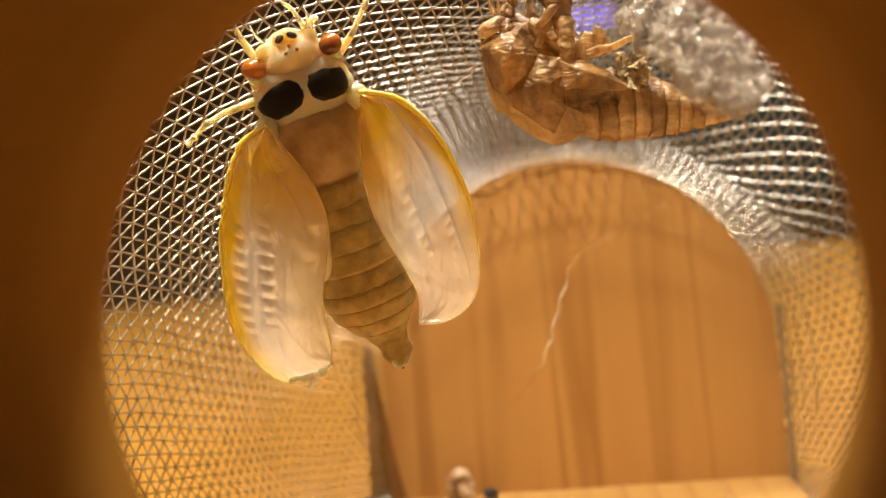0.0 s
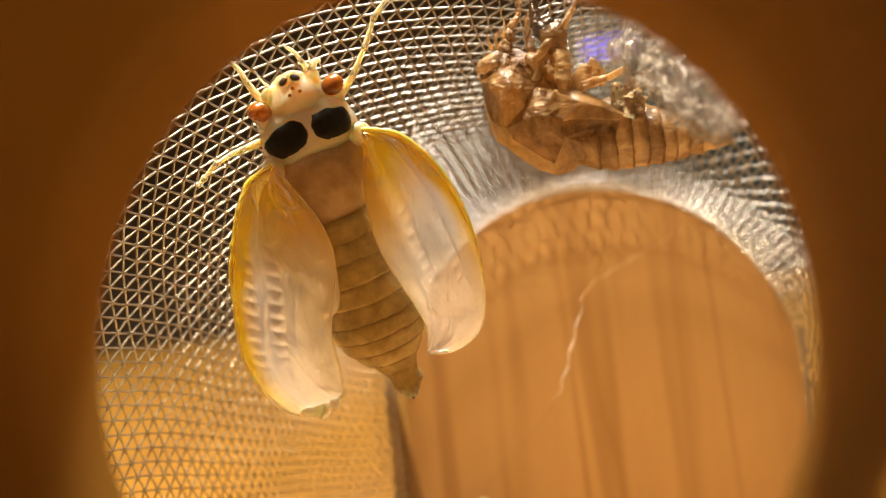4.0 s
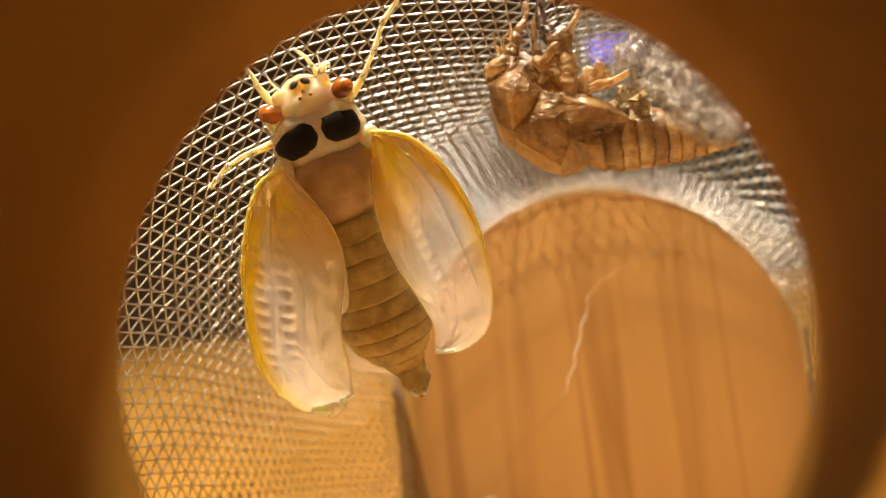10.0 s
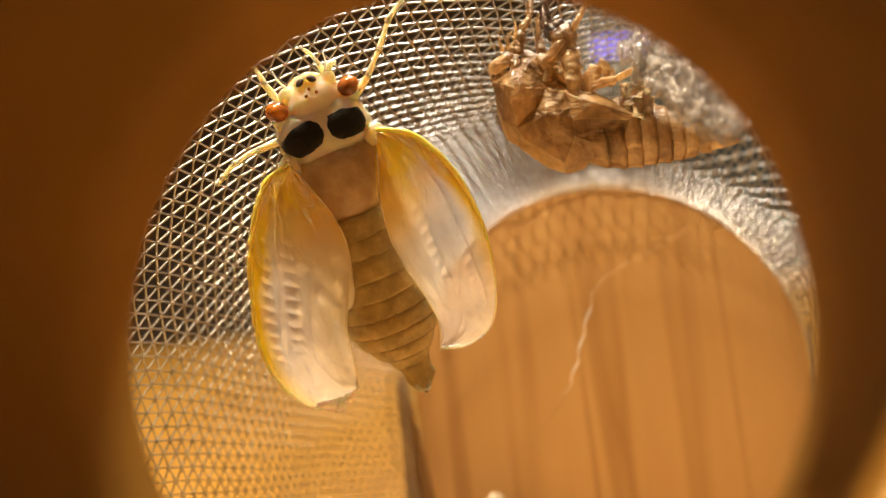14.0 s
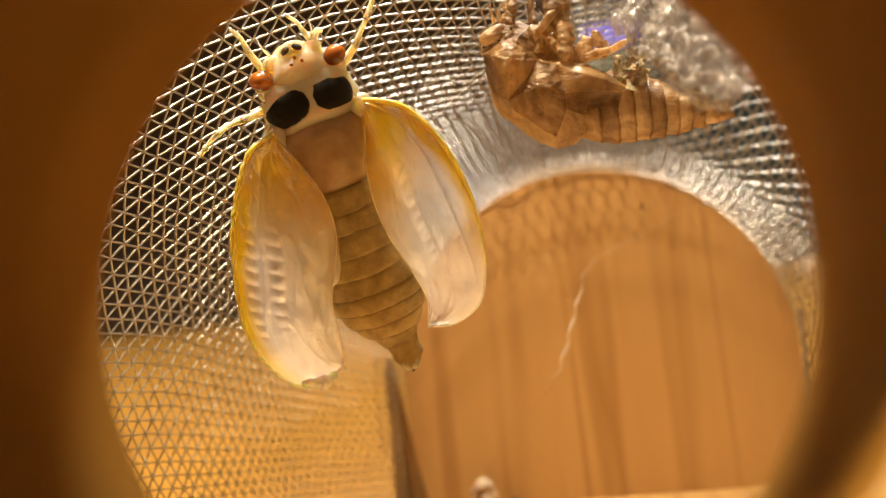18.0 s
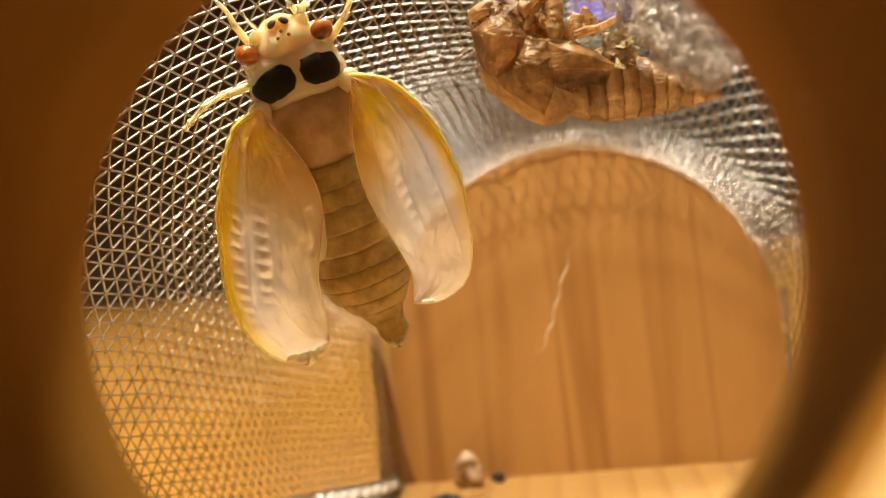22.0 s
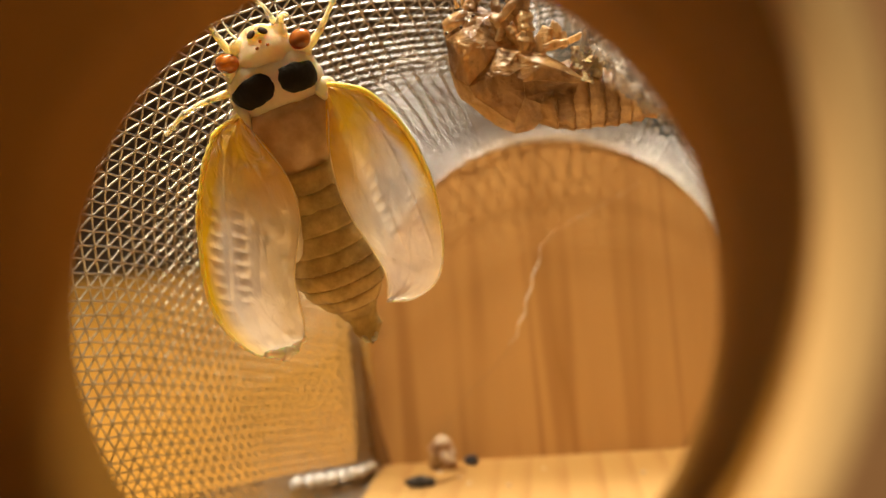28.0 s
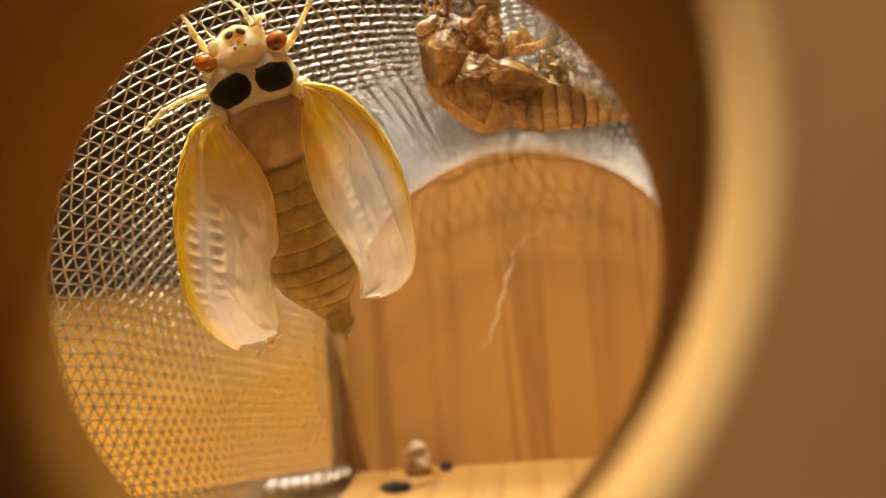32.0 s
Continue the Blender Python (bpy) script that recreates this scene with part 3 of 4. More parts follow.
head = part("head", merged(
    loft([(25.4, 0, 1.4, 2.6, 1.7), (26.2, 0, 1.05, 3.0, 2.0), (27.0, 0, 0.85, 2.75, 1.95), (27.8, 0, 0.8, 2.35, 1.85), (28.5, 0, 0.95, 1.95, 1.6), (29.1, 0, 1.15, 1.5, 1.25), (29.6, 0, 1.4, 0.8, 0.7)], 36, steps=20, rumple=0.14, rough=0.8),
    blob((0.0, 0.25, 28.95), (1.05, 0.75, 0.8), rumple=0.12), blob((1.75, 0.7, 28.55), (0.8, 0.8, 0.75), rumple=0.2), blob((-1.85, 0.7, 28.35), (0.8, 0.8, 0.8), rumple=0.2),
    blob((2.75, 0.75, 27.1), (1.2, 1.1, 1.05), rumple=0.15), blob((-2.75, 0.75, 27.1), (1.2, 1.1, 1.05), rumple=0.15),
    blob((3.1, 1.0, 26.2), (0.75, 0.9, 0.8), rumple=0.2), blob((-3.1, 1.0, 26.2), (0.75, 0.9, 0.8), rumple=0.2)), CREAM, cicada, "cream white head")
skin_over = head.modifiers.new("one_skin", "REMESH")
skin_over.mode, skin_over.voxel_size, skin_over.use_smooth_shade = "VOXEL", 0.00011, True
soften = head.modifiers.new("soften", "SMOOTH")
soften.factor, soften.iterations = 0.5, 8
for side in (-1, 1):
    eye = part("eye", blob((side * 3.1, 0.15, 27.5), (1.0, 1.0, 0.82), (0, side * -20, 0), sides=28), EYE_RED, cicada, "glossy red-brown eye")
for ox, oz in ((0.0, 28.35), (0.48, 27.95), (-0.42, 27.9)):
    part("ocellus", blob((ox, -0.98 + (oz - 27.9) * 0.45, oz + 0.05), (0.15, 0.12, 0.15), sides=12), EYE_RED, head)
for side in (-1, 1):
    part("face_mark", blob((side * 0.5, -0.36, 29.1), (0.42, 0.16, 0.30), (-35, side * 32, 0), sides=16), MARK, head, "dark brown mark")
PRONOTUM = [(22.3, 0, 1.8, 3.4, 2.2), (23.3, 0, 1.4, 3.95, 2.55), (24.4, 0, 1.25, 4.1, 2.6), (25.4, 0, 1.15, 3.9, 2.45), (26.3, 0, 1.05, 3.5, 2.15), (27.0, 0, 1.0, 3.1, 1.85), (27.6, 0, 1.1, 2.5, 1.5)]
pronotum = part("pronotum", loft(PRONOTUM, 40, steps=22, rumple=0.16, rough=0.9), CREAM, cicada)


def on_pronotum(x, z, proud):
    """A place on the neck shield's back."""
    cy, rx, ry = (lerp([(r[0], r[k]) for r in PRONOTUM], z) for k in (2, 3, 4))
    return Vector((x, cy - ry * math.sqrt(max(0.02, 1 - (x / rx) ** 2)) - proud, z))


def back_patch(outline, seed):
    ring = spline([Vector((x, 0, z)) for x, z in outline] + [Vector((outline[0][0], 0, outline[0][1]))], 48)[:-1]
    mid = sum(ring, Vector()) / len(ring)
    ring = [mid + (p - mid) * (1.0 + 0.08 * noise.noise(p * 1.7 + Vector((seed, 0, 0))) + 0.03 * noise.noise(p * 5.0)) for p in ring]
    bm = bmesh.new()
    loops = []
    for f, proud in ((1.03, -0.10), (1.0, 0.03), (0.95, 0.13), (0.8, 0.17), (0.55, 0.19), (0.28, 0.19), (0.08, 0.19)):
        loop = []
        for p in ring:
            q = mid + (p - mid) * f
            wob = 0.07 * noise.noise(Vector((q.x * 1.6, q.z * 1.6, seed)))
            loop.append(bm.verts.new(on_pronotum(q.x, q.z, proud + wob * (f < 1))))
        loops.append(loop)
    for a, b in zip(loops, loops[1:]):
        for k in range(48):
            bm.faces.new((a[k], a[(k + 1) % 48], b[(k + 1) % 48], b[k]))
    bm.faces.new(loops[-1])
    bmesh.ops.recalc_face_normals(bm, faces=bm.faces[:])
    return bm


for seed, outline in ((1.0, [(-3.65, 25.1), (-2.6, 25.75), (-1.5, 26.1), (-0.75, 26.0), (-0.2, 25.3), (-0.35, 24.3), (-1.5, 23.6), (-3.0, 23.55), (-3.75, 24.3)]),
                      (4.0, [(0.55, 25.9), (1.7, 26.05), (2.5, 25.8), (3.25, 25.6), (3.5, 24.7), (3.1, 23.8), (2.0, 23.6), (0.9, 23.8), (0.25, 24.7)])):
    part("back_patch", back_patch(outline, seed), BLACK, pronotum, "matt black patch")
part("mesonotum", loft([(15.8, -0.1, 2.0, 2.1, 2.2), (17.2, -0.1, 1.8, 2.7, 2.7), (19.0, 0, 1.5, 3.3, 3.0), (21.0, 0, 1.4, 3.75, 3.05), (22.4, 0, 1.4, 3.75, 2.8), (23.2, 0, 1.6, 3.4, 2.3)], 36, steps=18, rumple=0.15, rough=0.7), PINKISH, cicada, "pinkish brown back plate")

BELLY = [(-0.4, 0.2), (0.0, 0.85), (0.7, 1.25), (1.5, 1.2), (2.4, 1.55), (3.4, 2.3), (4.6, 3.25), (6.0, 3.9), (7.6, 4.25), (9.4, 4.2), (11.4, 3.85), (13.4, 3.5), (15.4, 3.15), (17.6, 2.8)]
SEGMENTS = [17.2, 15.4, 13.7, 11.7, 9.9, 8.2, 6.6, 5.1, 3.6, 2.3]


def belly_ring(z, grow=0.0):
    r = lerp(BELLY, z) + grow
    cx = lerp([(0, -0.05), (4, -0.35), (8, -0.6), (12, -0.4), (17, -0.1)], z)
    return (z, cx, 1.25 + 0.35 * math.sin(z * 0.2), r, 0.82 * r)


for upper, lower in zip(SEGMENTS, SEGMENTS[1:]):
    h = upper - lower
    step = min(1.0, max(0.12, (11.4 - lower) / 3.5))
    segment = part("abdomen_segment", loft([belly_ring(lower - 0.20, -0.14), belly_ring(lower - 0.12, 0.10 * step), belly_ring(lower + 0.12, 0.17 * step), belly_ring(lower + h * 0.35, 0.09 * step), belly_ring(lower + h * 0.7, -0.02 * step), belly_ring(upper, -0.20 * step)], 44, rumple=0.07, rough=1.1, seed=lower), TAN, cicada)
    if lower < 9.6:
        z, cx, cy, rx, ry = belly_ring(lower - 0.10, 0.09)
        rim = []
        for k in range(120):
            a = math.pi + math.pi * k / 119
            wob = 0.10 * noise.noise(Vector((k * 0.31, lower, 0))) + 0.05 * noise.noise(Vector((k * 1.1, lower, 2)))
            p = Vector((cx + rx * math.cos(a), cy + ry * math.sin(a), z))
            rim.append(p + noise.noise_vector(p * 1.1 + Vector((lower, lower, lower))) * 0.07 + Vector((0, 0, wob)))
        part_data("segment_edge", *tube_data(rim, [0.05 + 0.035 * noise.noise(Vector((k * 0.5, lower, 5))) for k in range(120)], 5), EDGE_BROWN, segment, "thin dark scalloped edge")
tail = part("tail", loft([(-0.35, -0.1, 0.5, 0.6, 0.5), (0.1, -0.1, 0.7, 1.05, 0.85), (0.8, -0.05, 0.9, 1.45, 1.1), (1.6, -0.1, 1.0, 1.28, 1.05), (2.5, -0.15, 1.2, 1.6, 1.25)], 28, steps=12, rumple=0.2), TAN, cicada, "pale yellow tail tip")
part("tail_style", blob((0.2, -0.1, -0.05), (0.33, 0.3, 0.3)), CREAM, tail)
for side in (-1, 1):
    part("tail_lobe", blob((side * 0.45 - 0.1, 0.1, 0.15), (0.3, 0.35, 0.55), (0, side * 20, 0)), CREAM, tail)
part("tail_spot", blob((-0.1, -0.1, -0.42), (0.12, 0.1, 0.1), sides=8), MARK, tail)


def along_view(x, y, z):
    """Places read in the camera's view, shifted along its line of sight to depth y."""
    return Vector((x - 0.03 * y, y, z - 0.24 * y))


VEINS = [([(0.12, 0.32), (0.3, 0.29), (0.45, 0.29), (0.6, 0.24), (0.74, 0.15)], 0.13, 0.022), ([(0.25, 0.40), (0.4, 0.60), (0.6, 0.58), (0.8, 0.54)], 0.06, 0.018),
         ([(0.10, 0.58), (0.26, 0.72), (0.38, 0.80), (0.54, 0.90)], 0.08, 0.02), ([(0.56, 0.38), (0.68, 0.50), (0.88, 0.56)], 0.06, 0.018)]


def wing(name, lead, trail, depth, bulge, side, seed, parent, label, curl=1.0):
    """A limp wing: a membrane between its leading and trailing edges, ribbed like a ladder behind the margin."""
    rows, cols = 240, 84
    ladders = ((0.165, 0.075, 0.19, 76), (0.40, 0.085, 0.20, 70)) if side < 0 else ((0.30, 0.07, 0.08, 74), (0.62, 0.08, 0.11, 70))
    edge = spline([along_view(x, depth(k / (len(lead) - 1)), z) for k, (x, z) in enumerate(lead)], rows)
    back = spline([along_view(x, depth(k / (len(trail) - 1)), z) for k, (x, z) in enumerate(trail)], rows)
    out = Vector((0, -1, 0))

    def relief(s, t):
        arch = bulge * math.sin(math.pi * min(t * 1.1, 1.0)) * math.sin(math.pi * min(1.0, 0.12 + s * 0.85)) ** 0.7
        rib = 0.0
        if 0.24 < s < 0.68:
            fade = math.sin(math.pi * (s - 0.24) / 0.44) ** 0.6
            for mid, half, amp, beat in ladders:
                if abs(t - mid) < half:
                    rib += amp * fade * abs(math.sin(beat * (s - 0.22 * (t - mid)) + seed)) * math.cos((t - mid) / half * math.pi / 2)
        fold = 0.16 * noise.noise(Vector((s * 5.0, t * 4.0, seed))) + 0.07 * noise.noise(Vector((s * 17.0, t * 11.0, seed)))
        curl = 0.35 * max(0.0, s - 0.84) / 0.16 * math.sin(9 * t + seed)
        ridge = 0.0
        for path, high, half in VEINS:
            if path[0][0] <= s <= path[-1][0]:
                gap = (t - lerp(path, s)) / half
                ridge += high * math.exp(-gap * gap) * math.sin(math.pi * (s - path[0][0]) / (path[-1][0] - path[0][0])) ** 0.5
        return arch + ridge + rib + fold * math.sin(math.pi * t) + curl * math.sin(math.pi * t)

    def place(s, t):
        k = s * rows
        i = min(int(k), rows - 1)
        a, b = edge[i].lerp(edge[i + 1], k - i), back[i].lerp(back[i + 1], k - i)
        return a.lerp(b, t) + out * relief(s, t)

    verts, faces, uvs = [], [], []
    for i in range(rows + 1):
        for j in range(cols + 1):
            verts.append(place(i / rows, j / cols))
            uvs.append((i / rows, j / cols))
    for i in range(rows):
        for j in range(cols):
            a = i * (cols + 1) + j
            faces.append((a, a + 1, a + cols + 2, a + cols + 1))
    ob = part_data(name, verts, faces, WING, parent, label)
    layer = ob.data.uv_layers.new(name="wing")
    for loop in ob.data.loops:
        layer.data[loop.index].uv = uvs[loop.vertex_index]
    swell = [0.22 + (0.13 if side < 0 else 0.05) * noise.noise(Vector((k * 0.2, seed, 0))) for k in range(rows + 1)]
    thin = [w * lerp([(0, 0.9), (0.12, 1.2), (0.35, 0.95), (0.6, 0.7 if side < 0 else 0.45), (0.8, 0.5 if side < 0 else 0.28), (1, 0.35)], k / rows) for k, w in enumerate(swell)]
    part_data("wing_margin", *tube_data([p + Vector((side * -0.1, -0.05, 0)) for p in edge], thin, 10), MARGIN, ob, "swollen yellow leading margin")
    rim = [k for k in range(rows + 1) if k > rows * (0.84 if side < 0 else 0.93)]
    roll = [0.10 + curl * (0.52 + 0.36 * noise.noise(Vector((k * 0.19, seed, 9)))) * math.sin(math.pi * (0.15 + 0.75 * i / len(rim))) for i, k in enumerate(rim)]
    part_data("curled_tip", *tube_data([edge[k].lerp(back[k], 0.07 + 0.05 * noise.noise(Vector((k * 0.14, seed, 1)))) + Vector((0, -0.12 - 0.1 * noise.noise(Vector((k * 0.27, seed, 3))), 0.08)) for k in rim], roll, 9), TIP_WHITE, ob, "white curled wing tip")
    part_data("wing_hem", *tube_data(back, [0.055] * (rows + 1), 6), VEIN, ob)
    return ob


LEFT_LEAD = [(-3.9, 23.2), (-6.4, 22.2), (-9.0, 18.5), (-10.3, 15.5), (-11.4, 12.0), (-12.0, 8.6), (-11.5, 5.4), (-10.2, 2.9), (-8.8, 2.0), (-7.2, 1.8), (-5.7, 2.4)]
LEFT_TRAIL = [(-3.6, 22.8), (-2.9, 20.4), (-2.1, 17.9), (-1.9, 15.6), (-2.3, 13.1), (-3.6, 10.4), (-4.5, 8.4), (-4.9, 6.3), (-5.2, 4.2), (-5.7, 2.4)]
RIGHT_LEAD = [(4.0, 23.2), (4.9, 22.8), (6.9, 21.3), (8.7, 17.8), (9.5, 14.0), (9.6, 11.1), (9.1, 7.2), (8.1, 4.1), (6.8, 2.7), (4.7, 2.2), (2.6, 2.8)]
RIGHT_TRAIL = [(3.7, 22.7), (2.9, 20.2), (2.1, 17.8), (1.7, 14.5), (1.9, 11.8), (2.4, 9.6), (3.0, 7.0), (3.2, 5.2), (2.6, 2.8)]
wing("forewing", LEFT_LEAD, LEFT_TRAIL, lambda u: lerp([(0, -0.9), (0.25, -2.0), (0.6, -2.0), (1, 0.3)], u), 0.75, -1, 1.7, cicada, "limp milky white forewing with yellow veins")
wing("forewing", RIGHT_LEAD, RIGHT_TRAIL, lambda u: lerp([(0, -0.9), (0.25, -1.9), (0.6, -1.7), (1, 0.6)], u), 0.65, 1, 5.1, cicada, "limp milky white forewing with yellow veins", 0.2)


def hind_wing(side, pts_out, pts_in, seed):
    edge = spline([along_view(x, -0.75, z) for x, z in pts_out], 40)
    back = spline([along_view(x, -1.0, z) for x, z in pts_in], 40)
    verts, faces, uvs = [], [], []
    for i in range(41):
        for j in range(11):
            v = edge[i].lerp(back[i], j / 10) + Vector((0, -0.5 * math.sin(math.pi * j / 10) + 0.15 * noise.noise(Vector((i * 0.2, j * 0.4, seed))), 0))
            verts.append(v)
            uvs.append((i / 40 * 0.55, 0.4 + j / 10 * 0.6))
    for i in range(40):
        for j in range(10):
            a = i * 11 + j
            faces.append((a, a + 1, a + 12, a + 11))
    ob = part_data("hindwing", verts, faces, WING, cicada, "folded orange-based hindwing")
    layer = ob.data.uv_layers.new(name="wing")
    for loop in ob.data.loops:
        layer.data[loop.index].uv = uvs[loop.vertex_index]


hind_wing(-1, [(-3.9, 22.6), (-4.6, 19), (-5.2, 14), (-5.4, 9.5)], [(-3.3, 22.0), (-2.3, 19), (-1.75, 15.8), (-2.1, 12.5), (-3.4, 9.8), (-5.4, 9.5)], 2.0)
hind_wing(1, [(3.9, 22.6), (4.9, 19), (5.2, 13), (4.4, 6.5)], [(3.3, 22.0), (2.2, 18.5), (1.8, 14.8), (2.1, 11.5), (2.9, 8.4), (4.4, 6.5)], 7.0)
for side in (-1, 1):
    part("wing_joint", blob((side * 3.75, 0.35, 22.9), (1.05, 0.95, 1.2), (0, side * -30, 0), rumple=0.35, rough=0.7, sides=28), CREAM, cicada)


def leg(joints, girth, claw=True):
    """A leg of a thick and a thin joint, with its foot."""
    girth *= 0.78
    first = limb("leg", [joints[0], [(a + b) / 2 for a, b in zip(joints[0], joints[1])], joints[1]], [girth, girth * 1.05, girth * 0.8], LEG_SKIN, cicada, "pale soft leg")
    for a, b in zip(joints[1:], joints[2:]):
        mid = [(p + q) / 2 + 0.12 for p, q in zip(a, b)]
        limb("shin", [a, mid, b], [girth * 0.85, girth * 0.62, girth * 0.58], LEG_SKIN, first)
        part("knee", blob(a, (girth * 0.95,) * 3, sides=12), LEG_SKIN, first)
    if claw:
        e = joints[-1]
        limb("claw", [e, (e[0] - 0.1, e[1] + 0.3, e[2] + 0.25), (e[0], e[1] + 0.55, e[2] + 0.25)], [girth * 0.5, girth * 0.35, girth * 0.15], LEG_SKIN, first)
    return first


leg([(-3.2, 1.2, 25.2), (-5.6, 0.6, 25.15), (-7.8, 0.2, 24.85), (-9.2, 0.6, 24.1), (-9.9, 1.0, 23.6)], 0.42)
leg([(-2.6, 1.6, 28.0), (-3.2, 1.0, 30.0), (-3.75, 0.6, 31.9)], 0.40)
leg([(3.4, 1.6, 26.3), (5.1, 0.8, 27.7), (6.7, 0.6, 29.4), (8.2, 0.7, 31.3), (10.0, 0.8, 32.5)], 0.42)
leg([(1.9, 1.2, 28.9), (1.5, 0.7, 30.0), (0.75, 0.6, 31.5)], 0.33)
leg([(2.6, 2.6, 21.5), (3.4, 5.0, 21.0), (2.4, 8.0, 22.5)], 0.4)
leg([(-2.6, 2.6, 21.5), (-3.4, 5.0, 21.0), (-2.4, 8.0, 22.5)], 0.4)
for side in (-1, 1):
    limb("antenna", [(side * 1.7, 0.5, 29.0), (side * 2.1, 0.4, 29.9), (side * 2.2, 0.5, 30.7)], [0.13, 0.08, 0.04], LEG_SKIN, head)
limb("mouthpart", [(2.0, 0.6, 29.2), (2.5, 0.6, 29.7), (2.9, 0.7, 29.6)], [0.35, 0.28, 0.2], CREAM, head)

# ---- the shed skin: x runs from the head to the tail, it hangs by its legs ----


def shell_material(name, a, b, clear=0.25, rough=0.34, gleam=0.10, bump=0.55):
    """Dry, thin, see-through insect skin: stained in streaks, wrinkled finely, glossy on its folds."""
    n = Nodes(name)
    big = n.noise(n.coords(), 230.0, 4.0, 0.6, 0.6)
    fine = n.noise(n.coords((1, 1, 1)), 1900.0, 3.0, 0.6)
    tone = n.ramp(big, [(0.34, a), (0.55, b), (0.72, tuple(min(1, c * 1.25) for c in b))])
    streak = n.ramp(n.noise(n.coords((2.4, 1, 0.5)), 420.0, 4.0, 0.65), [(0.46, (0, 0, 0)), (0.66, (0.55, 0.55, 0.55))])
    tone = n.mix(streak, tone, tuple(c * 0.7 for c in a))
    dirt = n.ramp(n.noise(n.coords((1, 1, 2)), 1500.0, 5.0, 0.7), [(0.58, (0, 0, 0)), (0.72, (0.6, 0.6, 0.6))])
    tone = n.mix(dirt, tone, tuple(c * 0.45 for c in a))
    crisp = n.maths("ABSOLUTE", n.maths("SUBTRACT", n.noise(n.coords((1, 1, 1.6)), 620.0, 3.0, 0.55, 0.5), 0.5))
    n.bump(n.maths("ADD", n.maths("MULTIPLY", crisp, -1.5), n.maths("MULTIPLY", fine, 0.25)), bump, 0.0005)
    n.base(tone, n.maths("ADD", n.maths("MULTIPLY", fine, 0.2), rough - 0.03), Specular_IOR_Level=0.45, Coat_Weight=0.15, Coat_Roughness=0.3)
    glow = n.node("ShaderNodeBsdfTranslucent", Color=tone)
    one = n.node("ShaderNodeMixShader")
    n.set(one.inputs[0], clear)
    n.set(one.inputs[1], n.bsdf.outputs[0])
    n.set(one.inputs[2], glow.outputs[0])
    through_skin = n.node("ShaderNodeBsdfTransparent", Color=(1.0, 0.84, 0.62, 1))
    two = n.node("ShaderNodeMixShader")
    n.set(two.inputs[0], clear * 0.45)
    n.set(two.inputs[1], n.gloss(one.outputs[0], gleam, 0.15))
    n.set(two.inputs[2], through_skin.outputs[0])
    n.set(n.out.inputs["Surface"], two.outputs[0])
    return n.material


AMBER = shell_material("amber_skin", (0.23, 0.112, 0.038), (0.60, 0.395, 0.18), 0.42, gleam=0.05, bump=0.9)
AMBER_LIGHT = shell_material("amber_light", (0.38, 0.220, 0.090), (0.78, 0.56, 0.28), 0.48, gleam=0.06, bump=0.9)
RIDGE = shell_material("ridge_skin", (0.55, 0.38, 0.18), (0.88, 0.70, 0.40), 0.55, gleam=0.08)
AMBER_DARK = shell_material("amber_dark", (0.045, 0.022, 0.012), (0.14, 0.065, 0.03), 0.1)
FLUFF = soft_skin("white_lining", (0.62, 0.48, 0.30), (0.88, 0.76, 0.56), 0.7, scale=900.0, bump=0.9, spec=0.2)

shell = thing("cicada_shell", "empty brown shed cicada skin hanging from the wire mesh", "insect shell")
shell.matrix_world = pose(0, 82 * MM, 54 * MM)


def crease(p, seed, size):
    """Sharp wrinkles: folded noise at three scales."""
    q = p * 0.7 + Vector((seed * 1.7, seed, -seed))
    one = 1 - 3.0 * abs(noise.noise(q))
    two = 1 - 3.0 * abs(noise.noise(q * 2.1 + Vector((5, 0, 0))))
    three = 1 - 3.0 * abs(noise.noise(q * 4.3 + Vector((0, 9, 0))))
    return (one * 0.55 + two * 0.32 + three * 0.16) * size


def plate(name, rim, hub, material, label="", steps=14, swell=1.5, rumple=0.13):
    """A dry plate of thin skin: flat facets from a raised hub to the corners of its rim (x, z, y), finely wrinkled, with an inner face."""
    rim = [Vector((x, y, z)) for x, z, y in rim]
    hub = Vector((hub[0], hub[2], hub[1]))
    verts, faces, known = [], [], {}

    def vertex(p):
        key = tuple(round(c, 4) for c in p)
        if key not in known:
            known[key] = len(verts)
            q = p + noise.noise_vector(p * 0.55) * 0.16
            q.y -= crease(p, 2.0, rumple)
            verts.append(q)
        return known[key]

    for a, b in zip(rim, rim[1:] + rim[:1]):
        grid = {}
        for i in range(steps + 1):
            for j in range(i + 1):
                w = 1 - i / steps
                edge = a.lerp(b, j / i) if i else a
                p = edge.lerp(hub, w)
                p.y = edge.y + (hub.y - edge.y) * (1 - (1 - w) ** swell)
                grid[i, j] = vertex(p)
        for i in range(steps):
            for j in range(i + 1):
                faces.append((grid[i, j], grid[i + 1, j], grid[i + 1, j + 1]))
                if j < i:
                    faces.append((grid[i, j], grid[i + 1, j + 1], grid[i, j + 1]))
    count = len(verts)
    inner = [v + Vector((0, 0.16, 0)) for v in verts]
    faces = [f for f in faces if len(set(f)) == 3]
    return part_data(name, verts + inner, faces + [tuple(count + k for k in reversed(f)) for f in faces], material, shell, label)


plate("face", [(-5.5, 5.4, -1.0), (-4.8, 6.1, -0.8), (-3.3, 6.7, -0.8), (-1.8, 6.5, -1.2), (-0.5, 5.6, -1.8), (-0.6, 4.4, -3.2), (-1.7, 4.8, -3.6), (-3.5, 4.4, -3.6), (-5.2, 3.8, -2.4)],
      (-2.6, 5.3, -3.4), AMBER_LIGHT, "crumpled face of the skin", rumple=0.3)
